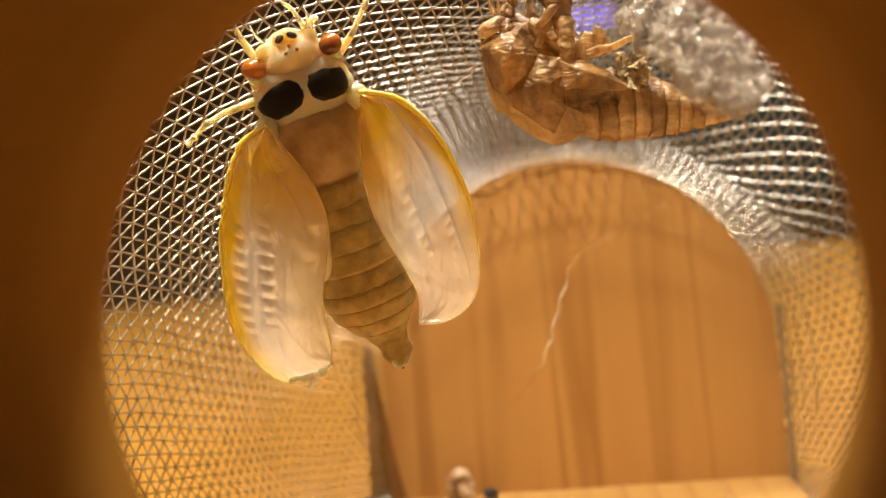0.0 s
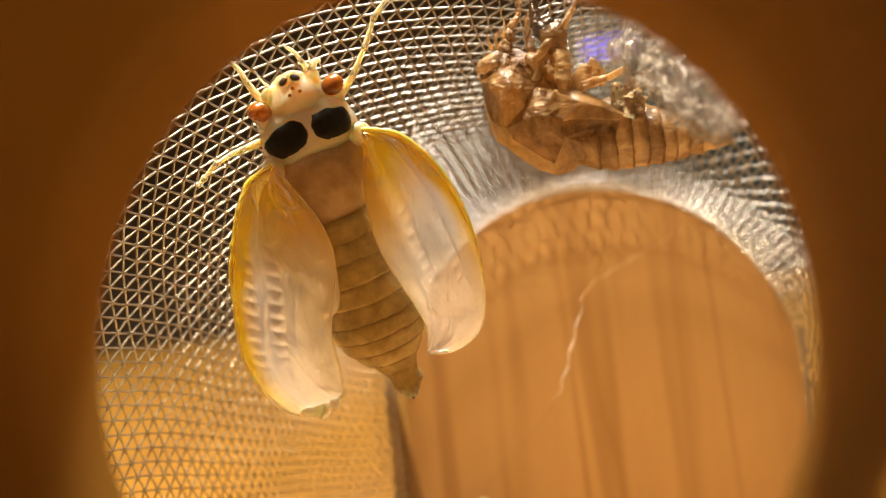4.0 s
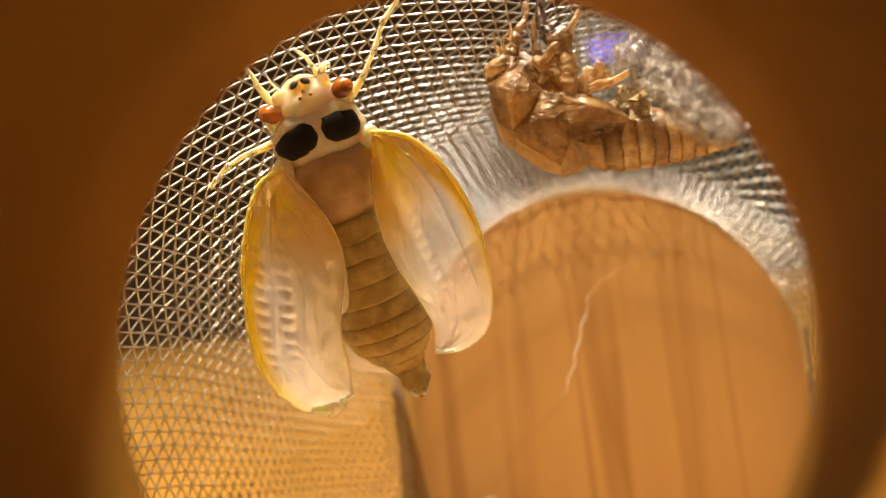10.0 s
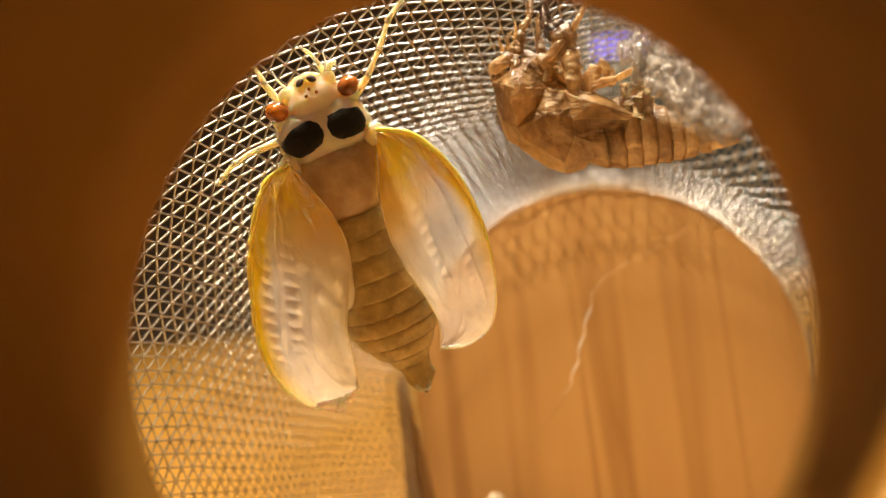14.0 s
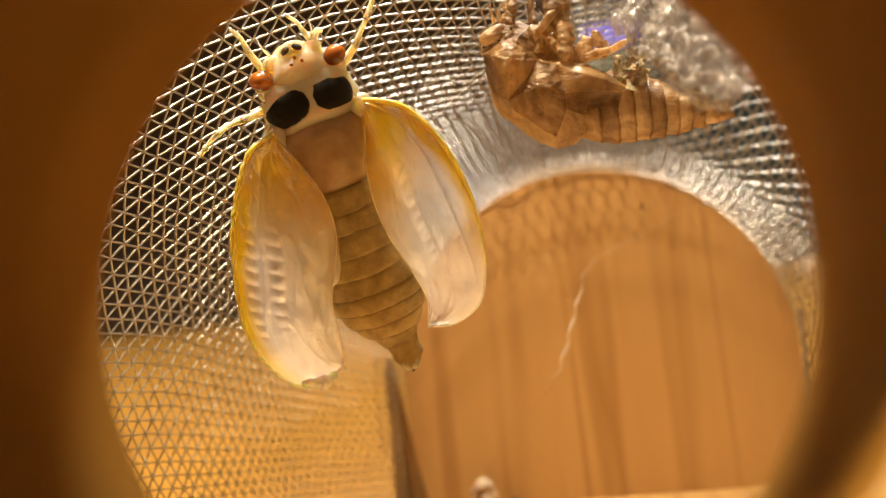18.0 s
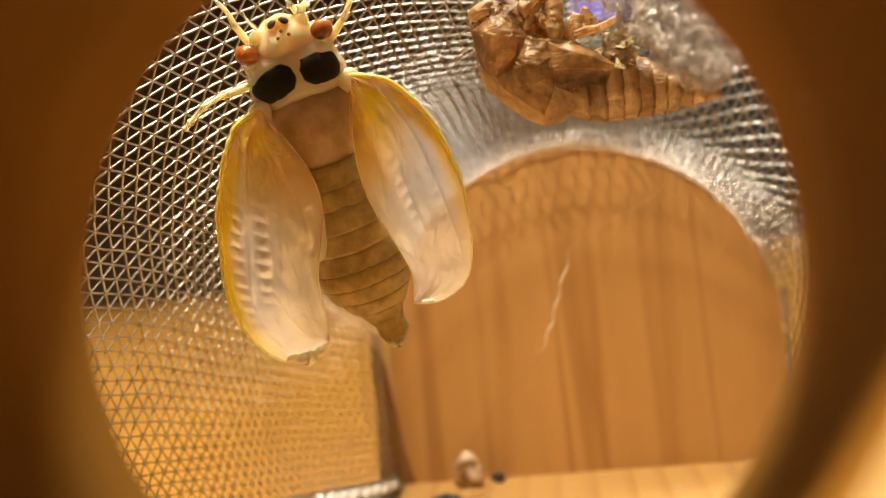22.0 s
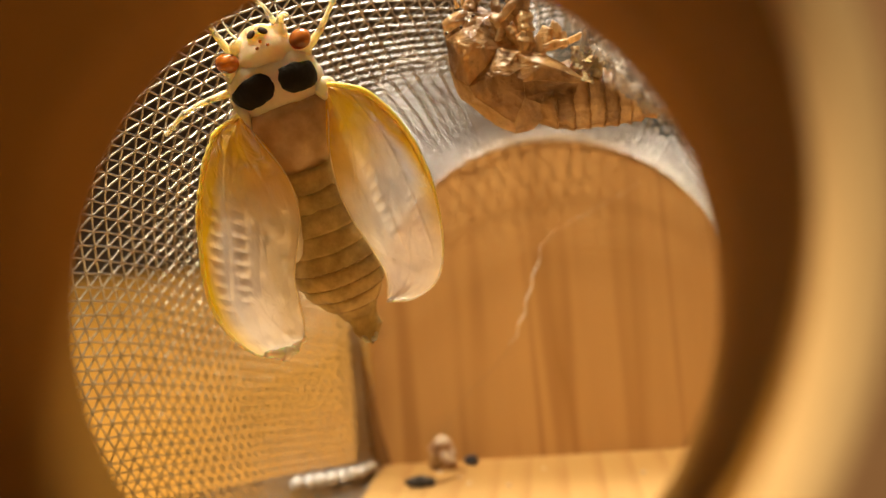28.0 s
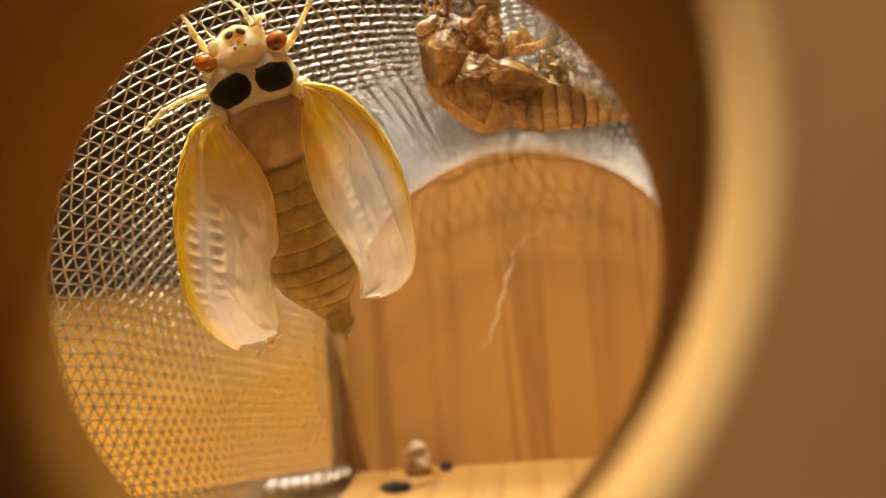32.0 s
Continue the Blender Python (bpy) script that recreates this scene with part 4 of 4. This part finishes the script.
part("eye_cover", blob((-4.0, -2.3, 5.3), (1.45, 1.2, 0.85), (0, -16, 0), rumple=0.15), AMBER_LIGHT, shell, "clear bulging eye cover")
part("eye_cover", blob((-3.8, 3.0, 5.6), (1.5, 1.1, 0.9), (0, -14, 0), rumple=0.15), AMBER_LIGHT, shell)
for ex, ez in ((-3.55, 4.55), (-4.9, 4.2), (-2.4, 5.4)):
    part("eye_spot", blob((ex, -3.75, ez), (0.15, 0.1, 0.13), sides=8), AMBER_DARK, shell)
plate("pronotum", [(-5.2, 3.8, -2.4), (-3.5, 4.4, -3.6), (-1.7, 4.8, -3.6), (-0.7, 3.1, -3.8), (-0.6, 2.2, -4.0), (-1.5, 1.0, -4.2), (-3.5, -0.6, -3.2), (-4.8, 0.5, -2.2), (-5.2, 2.2, -1.6)],
      (-2.9, 2.5, -5.0), AMBER_LIGHT, "glossy amber neck plate", swell=2.2, rumple=0.16)
plate("neck_fold", [(-5.2, 2.2, -1.6), (-4.8, 0.5, -2.2), (-3.5, -0.6, -3.2), (-3.1, -1.5, -3.0), (-3.8, -1.9, -1.4), (-4.6, -1.2, -0.6), (-5.1, 0.1, -0.6)],
      (-4.2, -0.5, -2.3), RIDGE, "thin pale fold of the neck", swell=1.0, rumple=0.08)
plate("mesonotum", [(-0.6, 2.2, -4.0), (1.0, 1.6, -4.5), (1.4, -0.9, -4.8), (1.4, -2.2, -4.4), (0.2, -4.2, -2.4), (-2.4, -2.2, -3.0), (-3.1, -1.5, -3.0), (-3.5, -0.6, -3.2), (-1.5, 1.0, -4.2)],
      (-0.7, -0.2, -5.3), AMBER, "split brown back plate", swell=1.3, rumple=0.12)
plate("back_split", [(-3.8, -1.9, -1.4), (-3.1, -1.5, -3.0), (-2.4, -2.2, -3.0), (0.2, -4.2, -2.4), (0.1, -5.0, -0.8), (-1.4, -4.2, -0.6), (-3.0, -2.8, -0.6)],
      (-1.3, -3.4, -1.9), RIDGE, "thin pale panel of the split back", swell=1.0, rumple=0.06)
plate("back_tip", [(0.1, -5.0, -0.8), (0.2, -4.2, -2.4), (1.4, -2.2, -4.4), (2.6, -2.8, -4.0), (2.7, -4.1, -2.6), (1.8, -4.7, -1.0)],
      (1.5, -3.6, -2.8), AMBER_LIGHT, "pointed end of the back plate", swell=1.0, rumple=0.06)
plate("wing_pad", [(1.0, 1.6, -4.5), (3.8, 1.1, -4.2), (5.7, -0.4, -4.4), (6.6, -1.3, -4.6), (5.9, -1.6, -4.9), (3.5, -1.1, -5.2), (1.4, -0.9, -4.9)],
      (3.4, 0.1, -5.5), AMBER_LIGHT, "pointed wing pad", rumple=0.08)
plate("wing_pad", [(1.4, -0.9, -4.7), (3.5, -1.1, -4.8), (6.1, -1.6, -4.5), (5.5, -2.6, -4.2), (3.3, -2.6, -4.3), (2.6, -2.8, -4.0), (1.4, -2.2, -4.4)],
      (3.4, -1.9, -4.5), AMBER, swell=1.0, rumple=0.06)
plate("leg_base", [(-1.7, 4.8, -3.6), (-0.5, 5.6, -1.8), (0.7, 5.4, -1.6), (2.2, 4.0, -1.8), (3.2, 1.9, -2.5), (3.8, 1.1, -4.2), (1.0, 1.6, -4.5), (-0.6, 2.2, -4.0), (-0.7, 3.1, -3.8)],
      (0.5, 3.3, -3.1), AMBER_LIGHT, "wrinkled skin at the roots of the legs", rumple=0.4)
part("inner_body", loft([(-5.2, 0.4, 3.4, 1.4, 1.2), (-3.4, 0.4, 2.6, 2.8, 2.6), (-1.4, 0.3, 1.0, 3.4, 3.0), (0.8, 0.2, -0.7, 3.6, 2.9), (2.8, 0.1, -1.5, 3.7, 2.4), (4.6, 0.1, -1.9, 3.4, 2.0)], 30, "x", steps=20, rumple=0.3, rough=0.7), AMBER, shell, "hollow inside of the skin")
SHELL_RINGS = [(2.2, 0.1, -1.9, 4.2, 2.3), (4.0, 0, -2.0, 4.3, 2.9), (6.0, 0, -2.1, 4.2, 3.05), (8.0, 0, -2.4, 3.9, 2.75), (10.0, 0, -3.0, 3.2, 2.1), (12.0, 0, -3.5, 2.4, 1.4), (13.8, 0, -3.9, 1.4, 0.75), (15.3, 0, -4.1, 0.4, 0.3)]


def shell_ring(x, grow):
    get = lambda k: lerp([(r[0], r[k]) for r in SHELL_RINGS], x)
    return (x, get(1), get(2), get(3) + grow, get(4) + grow)


edges = [2.2, 3.9, 5.4, 6.8, 8.1, 9.3, 10.4, 11.5, 12.6, 13.8]
for a, b in zip(edges, edges[1:]):
    part("abdomen_segment", loft([shell_ring(a, -0.15), shell_ring(a + 0.25, 0.0), shell_ring(a + 0.6 * (b - a), 0.02), shell_ring(b - 0.15, 0.14), shell_ring(b + 0.12, 0.10), shell_ring(b + 0.16, -0.12)], 36, "x", rumple=0.16, rough=0.8, seed=a), AMBER if a in (3.9, 8.1, 11.5) else AMBER_LIGHT, shell)
for a in edges[1:-1]:
    x, cy, cz, ry, rz = shell_ring(a + 0.05, 0.10)
    ring = []
    for k in range(60):
        t = math.pi * (0.45 + 1.15 * k / 59)
        p = Vector((x, cy + ry * math.cos(t), cz + rz * math.sin(t)))
        ring.append(p + noise.noise_vector(p * 0.8 + Vector((a, a, a))) * 0.16 + Vector((0.12 * noise.noise(p * 1.3), 0, 0)))
    part_data("segment_edge", *tube_data(ring, [0.07 + 0.05 * noise.noise(Vector((k * 0.4, a, 0))) for k in range(60)], 6), AMBER, shell, "darker rim of a segment")
part("tail_point", loft([shell_ring(13.7, -0.1), shell_ring(14.4, 0), shell_ring(15.2, 0)], 20, "x", rumple=0.08), AMBER, shell)


for line in ([(-5.2, 2.2, -1.7), (-4.8, 0.5, -2.3), (-3.5, -0.6, -3.3), (-1.5, 1.0, -4.3)], [(-3.8, -1.9, -1.5), (-3.1, -1.5, -3.1), (-2.4, -2.2, -3.1), (0.2, -4.2, -2.5)],
             [(1.4, -0.9, -5.0), (3.5, -1.1, -5.3), (5.9, -1.6, -5.0), (6.6, -1.3, -4.7)], [(0.2, -4.2, -2.5), (1.4, -2.2, -4.5), (1.4, -0.9, -4.9)]):
    corners = [Vector((x, y, z)) for x, z, y in line]
    fold = []
    for a, b in zip(corners, corners[1:]):
        for k in range(10):
            p = a.lerp(b, k / 10)
            q = p + noise.noise_vector(p * 0.55) * 0.16
            q.y -= crease(p, 2.0, 0.1)
            fold.append(q)
    part_data("ridge", *tube_data(fold, [0.02 + 0.035 * abs(noise.noise(p * 0.9)) for p in fold], 7), RIDGE, shell, "pale fold in the dry skin")


def torn_flake(at, size, turn, seed):
    """A curled shred of thin papery lining."""
    m = pose(0, 0, 0, *turn)
    verts, faces = [], []
    for i in range(15):
        for j in range(9):
            u, v = i / 14 - 0.5, j / 8 - 0.5
            q = Vector((u * 5, v * 4, seed))
            edge = 1.0 + 0.5 * noise.noise(Vector((u * 9, seed, 0)))
            p = Vector((v * size * edge, 0.5 * size * math.cos(2.6 * v) * u + 0.4 * size * abs(noise.noise(q)) + 0.22 * size * abs(noise.noise(q * 2.7)), u * size * 1.5))
            verts.append(m @ p + Vector(at))
    for i in range(14):
        for j in range(8):
            k = i * 9 + j
            faces.append((k, k + 1, k + 10, k + 9))
    return verts, faces


for k in range(26):
    at = (6.0 + 1.9 * random.random(), -4.6 + 1.0 * random.random(), -1.1 + 2.3 * random.random())
    part_data("lining_flake", *torn_flake(at, 0.55 + 0.6 * random.random(), (random.uniform(-30, 30), random.uniform(0, 50), random.uniform(-50, 50)), k * 3.1), FLUFF, shell)


def dry_limb(name, joints, girths, material, parent, seed, label=""):
    """A dented hollow joint of a leg."""
    line = spline(joints, 22)
    rr = [lerp(list(zip(np.linspace(0, 1, len(girths)), girths)), k / 22) for k in range(23)]
    verts, faces = tube_data(line, rr, 14)
    verts = [line[k // 14] + (v - line[k // 14]) * (1.0 + 0.22 * math.cos(3 * 2 * math.pi * (k % 14) / 14 + seed) - 0.2 * math.cos(2 * math.pi * (k % 14) / 7)) for k, v in enumerate(verts)]
    verts = [v + noise.noise_vector(v * 0.9 + Vector((seed, 0, 0))) * girths[0] * 0.32 + noise.noise_vector(v * 2.6 + Vector((seed, 0, 0))) * girths[0] * 0.16 for v in verts]
    return part_data(name, verts, faces, material, parent, label)


def shell_leg(joints, girths, material, tip=None):
    first = dry_limb("leg", [joints[0], joints[1]], [girths[0] * 0.8, girths[0] * 1.15, girths[0] * 0.75], material, shell, girths[0] * 9, "hollow brown leg")
    for k in range(1, len(joints) - 1):
        dry_limb("shin", [joints[k], joints[k + 1]], [girths[k] * 0.9, girths[k] * 0.95, girths[k] * 0.6], tip if tip and k == len(joints) - 2 else material, first, k + girths[0])
    return first


shell_leg([(1.5, -3.9, 1.8), (1.9, -4.1, 3.4), (1.7, -3.7, 5.2)], [0.85, 0.9], AMBER_LIGHT)
shell_leg([(1.7, -3.4, 5.2), (1.0, -3.5, 7.4)], [1.0], AMBER)
shell_leg([(0.8, -3.5, 6.4), (0.25, -3.2, 7.7), (0.15, -2.9, 9.7), (0.5, -2.2, 11.2)], [0.5, 0.48, 0.36], AMBER_DARK)
shell_leg([(-0.3, -4.2, 4.5), (2.3, -4.0, 6.9), (3.8, -3.4, 9.1), (4.2, -2.4, 10.8)], [0.34, 0.30, 0.24], AMBER_LIGHT)
shell_leg([(-3.0, -2.2, 6.0), (-2.2, -2.6, 6.9), (-2.2, -2.4, 8.0), (-1.3, -2.0, 9.1), (-0.9, -1.4, 10.8)], [0.6, 0.5, 0.38, 0.28], AMBER)
shell_leg([(3.0, -3.4, 1.5), (4.0, -3.9, 3.5), (4.9, -3.8, 3.0), (5.2, -3.6, 1.6)], [0.62, 0.6, 0.5], AMBER_LIGHT)
shell_leg([(3.3, -4.4, 1.7), (5.4, -4.5, 2.0), (7.5, -4.2, 2.8)], [0.36, 0.26], AMBER_LIGHT)
shell_leg([(-0.9, -3.4, 5.1), (0.5, -3.9, 3.9), (1.4, -4.2, 2.4)], [0.55, 0.5], AMBER_LIGHT)
shell_leg([(0.8, -3.0, 5.2), (0.2, -3.7, 4.4), (-0.5, -4.0, 3.0)], [0.5, 0.4], RIDGE)
shell_leg([(-0.6, 1.0, 5.5), (-0.8, 1.4, 8.0), (-0.4, 1.6, 10.4)], [0.4, 0.3], AMBER)
for k, (sx, sz) in enumerate(((-3.4, 7.6), (-2.8, 8.4), (-3.9, 7.6), (-2.2, 7.9), (-3.0, 7.4))):
    limb("bristle", [(sx, -1.5, sz - 0.9), (sx + 0.3 * math.sin(k * 2.0), -1.8, sz), (sx + 0.5 * math.cos(k), -1.7, sz + 0.8)], [0.22, 0.12, 0.03], AMBER_LIGHT, shell)
part("claw_joint", blob((1.2, -3.3, 7.6), (0.7, 0.6, 0.6), rumple=0.2), AMBER_DARK, shell, "dark claw joint")

# ---- crumpled clear film at the hole ----


def film_material():
    n = Nodes("clear_film")
    n.bump(n.noise(n.coords(), 500.0, 3.0), 0.5, 0.0003)
    n.base((0.50, 0.46, 0.43), 0.2, Alpha=0.45, Specular_IOR_Level=1.0, Coat_Weight=0.6, Coat_Roughness=0.12)
    glow = n.node("ShaderNodeBsdfTranslucent", Color=(0.86, 0.84, 0.88, 1))
    half = n.node("ShaderNodeMixShader")
    n.set(half.inputs[0], 0.06)
    n.set(half.inputs[1], n.bsdf.outputs[0])
    n.set(half.inputs[2], glow.outputs[0])
    n.set(n.out.inputs["Surface"], half.outputs[0])
    return n.material


FILM = film_material()
film_scrap = thing("film_scrap", "crumpled scrap of clear plastic film beside the shed skin", "plastic film")


def crumple(seed, rise):
    verts, faces = [], []
    a, b = Vector((7.3, 72.0, 58.9)), Vector((11.6, 57.5, 48.2))
    width = Vector((3.9, -0.6, 3.0))
    for i in range(61):
        for j in range(41):
            s, t = i / 60, j / 40 - 0.5
            taper = lerp([(0, 0.8), (0.3, 1.0), (0.7, 0.9), (1, 0.5)], s)
            p = a.lerp(b, s) + width * (t * taper)
            q = Vector((s * 4.5 + t * 2.0, t * 7.0 - s * 1.5, seed))
            p += Vector((0, -rise, 0)) * math.cos(t * math.pi)
            ridge = 1 - 2.4 * abs(noise.noise(q * 1.1)) + 0.6 * (1 - 2 * abs(noise.noise(q * 2.6 + Vector((7, 0, 0))))) - 1.0
            p += Vector((0.2, -1.0, 0.25)) * (1.7 * ridge) + noise.noise_vector(q * 2.2) * 0.4
            verts.append(p)
    for i in range(60):
        for j in range(40):
            k = i * 41 + j
            faces.append((k, k + 1, k + 42, k + 41))
    return verts, faces


part_data("film_fold", *crumple(3.0, 1.2), FILM, film_scrap)
part_data("film_fold", *crumple(11.0, -0.8), FILM, film_scrap)

# ---- thread, cobwebs and crumbs ----
n = Nodes("pale_thread")
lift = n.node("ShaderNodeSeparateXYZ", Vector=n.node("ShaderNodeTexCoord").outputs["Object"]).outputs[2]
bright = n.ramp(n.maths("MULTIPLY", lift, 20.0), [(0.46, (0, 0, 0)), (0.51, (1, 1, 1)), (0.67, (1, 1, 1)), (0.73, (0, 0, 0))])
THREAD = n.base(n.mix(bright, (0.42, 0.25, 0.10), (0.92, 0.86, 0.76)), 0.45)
n = Nodes("cobweb")
COBWEB = n.base((0.85, 0.83, 0.80), 0.3)


def thread(name, points, r, wave, beat, material, label, taper=((0, 1.0), (100, 1.0))):
    line = spline(points, 160)
    line = [p + Vector((math.sin(k * beat), math.cos(k * beat * 1.07), 0.6 * math.sin(k * beat * 0.8))) * wave for k, p in enumerate(line)]
    ob = part_data(name, *tube_data(line, [r * lerp(taper, p.z) for p in line], 6), material)
    return tagged(ob, label, "thread")


HANG = [(16.0, 139.0, 43.0), (9.2, 124.0, 40.5), (1.8, 115.0, 37.6), (-0.1, 113.0, 34.5), (-2.5, 113.0, 28.2), (-3.9, 114.0, 25.1), (-6.9, 118.0, 20.7), (-12.7, 126.0, 14.5), (-19.4, 137.0, 5.4)]
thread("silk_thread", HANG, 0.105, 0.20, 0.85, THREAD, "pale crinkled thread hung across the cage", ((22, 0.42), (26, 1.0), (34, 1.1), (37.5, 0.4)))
thread("cobweb", [(-5.6, 84, 57.0), (-9.0, 87, 56.0), (-12.5, 92, 55.0), (-15.5, 99, 57.5)], 0.035, 0.05, 0.2, COBWEB, "fine white cobweb strand from the shed skin")
thread("cobweb", [(-5.6, 83, 57.2), (-8.0, 88, 57.5), (-11.0, 90, 58.5), (-13.8, 92, 57.5), (-13.0, 90, 54.5), (-10.5, 88, 53.0)], 0.035, 0.05, 0.2, COBWEB, "fine curled white cobweb strand by the shed skin")

n = Nodes("crumb")
n.bump(n.noise(n.coords(), 2500.0, 4.0), 0.6, 0.0003)
CRUMB = n.base(n.ramp(n.noise(n.coords(), 700.0), [(0.35, (0.35, 0.19, 0.09)), (0.55, (0.78, 0.68, 0.56)), (0.8, (0.9, 0.86, 0.8))]), 0.7)
n = Nodes("pellet")
n.bump(n.noise(n.coords(), 1500.0), 0.5, 0.0002)
PELLET = n.base(n.ramp(n.noise(n.coords(), 900.0), [(0.4, (0.012, 0.011, 0.012)), (0.7, (0.05, 0.045, 0.045))]), 0.4)
n = Nodes("blue_pellet")
BLUE_GREY = n.base(n.ramp(n.noise(n.coords(), 900.0), [(0.4, (0.02, 0.022, 0.035)), (0.7, (0.07, 0.075, 0.11))]), 0.6)

crumb = thing("crumb", "pale papery crumb with brown edges on the cage floor", "debris")
part("flake", merged(blob((-19.6, 137.0, 3.4), (1.7, 1.2, 2.0), (0, 35, 0), rumple=0.7, rough=0.9, sides=28), blob((-18.2, 136.6, 2.2), (1.1, 1.0, 1.7), rumple=0.6, seed=3, sides=24)), CRUMB, crumb)
part("brown_end", blob((-20.6, 136.6, 1.4), (1.2, 0.9, 1.3), rumple=0.4), AMBER, crumb)
pellet = thing("dropping", "small dark dry pellet with a thin stalk on the floor board", "debris")
part("pellet", merged(blob((-22.2, 129.0, 0.85), (1.9, 1.2, 0.9), rumple=0.3), blob((-20.6, 129.0, 0.7), (1.1, 0.9, 0.7), rumple=0.3, seed=2)), PELLET, pellet)
limb("stalk", [(-20.2, 129.0, 0.5), (-18.0, 130.0, 0.5), (-16.0, 131.2, 0.7)], [0.25, 0.2, 0.12], AMBER, pellet)
tagged(part("blue_pellet", blob((-15.0, 138.3, 0.8), (1.2, 1.0, 0.85), rumple=0.3), BLUE_GREY), "small blue-grey pellet on the floor board", "debris")
for k in range(9):
    rx, ry = random.uniform(-24, 26), random.uniform(124, 139)
    tagged(part("wood_chip", blob((rx, ry, 0.15), (random.uniform(0.3, 0.7), random.uniform(0.2, 0.4), 0.15), (0, 0, random.uniform(0, 180)), sides=8, rumple=0.1), CRUMB), "tiny pale wood chip on the floor board", "debris", "chips on the cage floor")

# ---- a screen far back on the table ----
def glow(name, colour, strength):
    n = Nodes(name)
    n.base((0.01, 0.01, 0.012), 0.3)
    n.set(n.bsdf.inputs["Emission Color"], (*colour, 1))
    n.set(n.bsdf.inputs["Emission Strength"], strength)
    return n.material


n = Nodes("black_plastic")
CASE = n.base(n.ramp(n.noise(n.coords(), 80.0), [(0.3, (0.010, 0.010, 0.011)), (0.7, (0.018, 0.018, 0.019))]), 0.5)
screen = thing("tablet_screen", "dark upright screen with a blue band glowing behind the cage", "screen")
part("case", box_bm(-40, 330, 900, 915, 20, 275, 4), CASE, screen)
part("stand", box_bm(100, 190, 905, 960, -12, 60, 3), CASE, screen)
part("display", box_bm(-28, 318, 898.5, 900.5, 32, 262), glow("teal_glow", (0.10, 0.30, 0.28), 0.06), screen, smooth=False)
part("blue_window", box_bm(20, 78, 897.2, 899, 228, 252), glow("blue_glow", (0.22, 0.18, 1.0), 1.1), screen, "glowing violet-blue band", smooth=False)
part("green_window", box_bm(20, 80, 897.2, 899, 200, 222), glow("green_glow", (0.20, 0.42, 0.18), 0.15), screen, smooth=False)


def motions():
    """Only the camera moves here."""


motions()
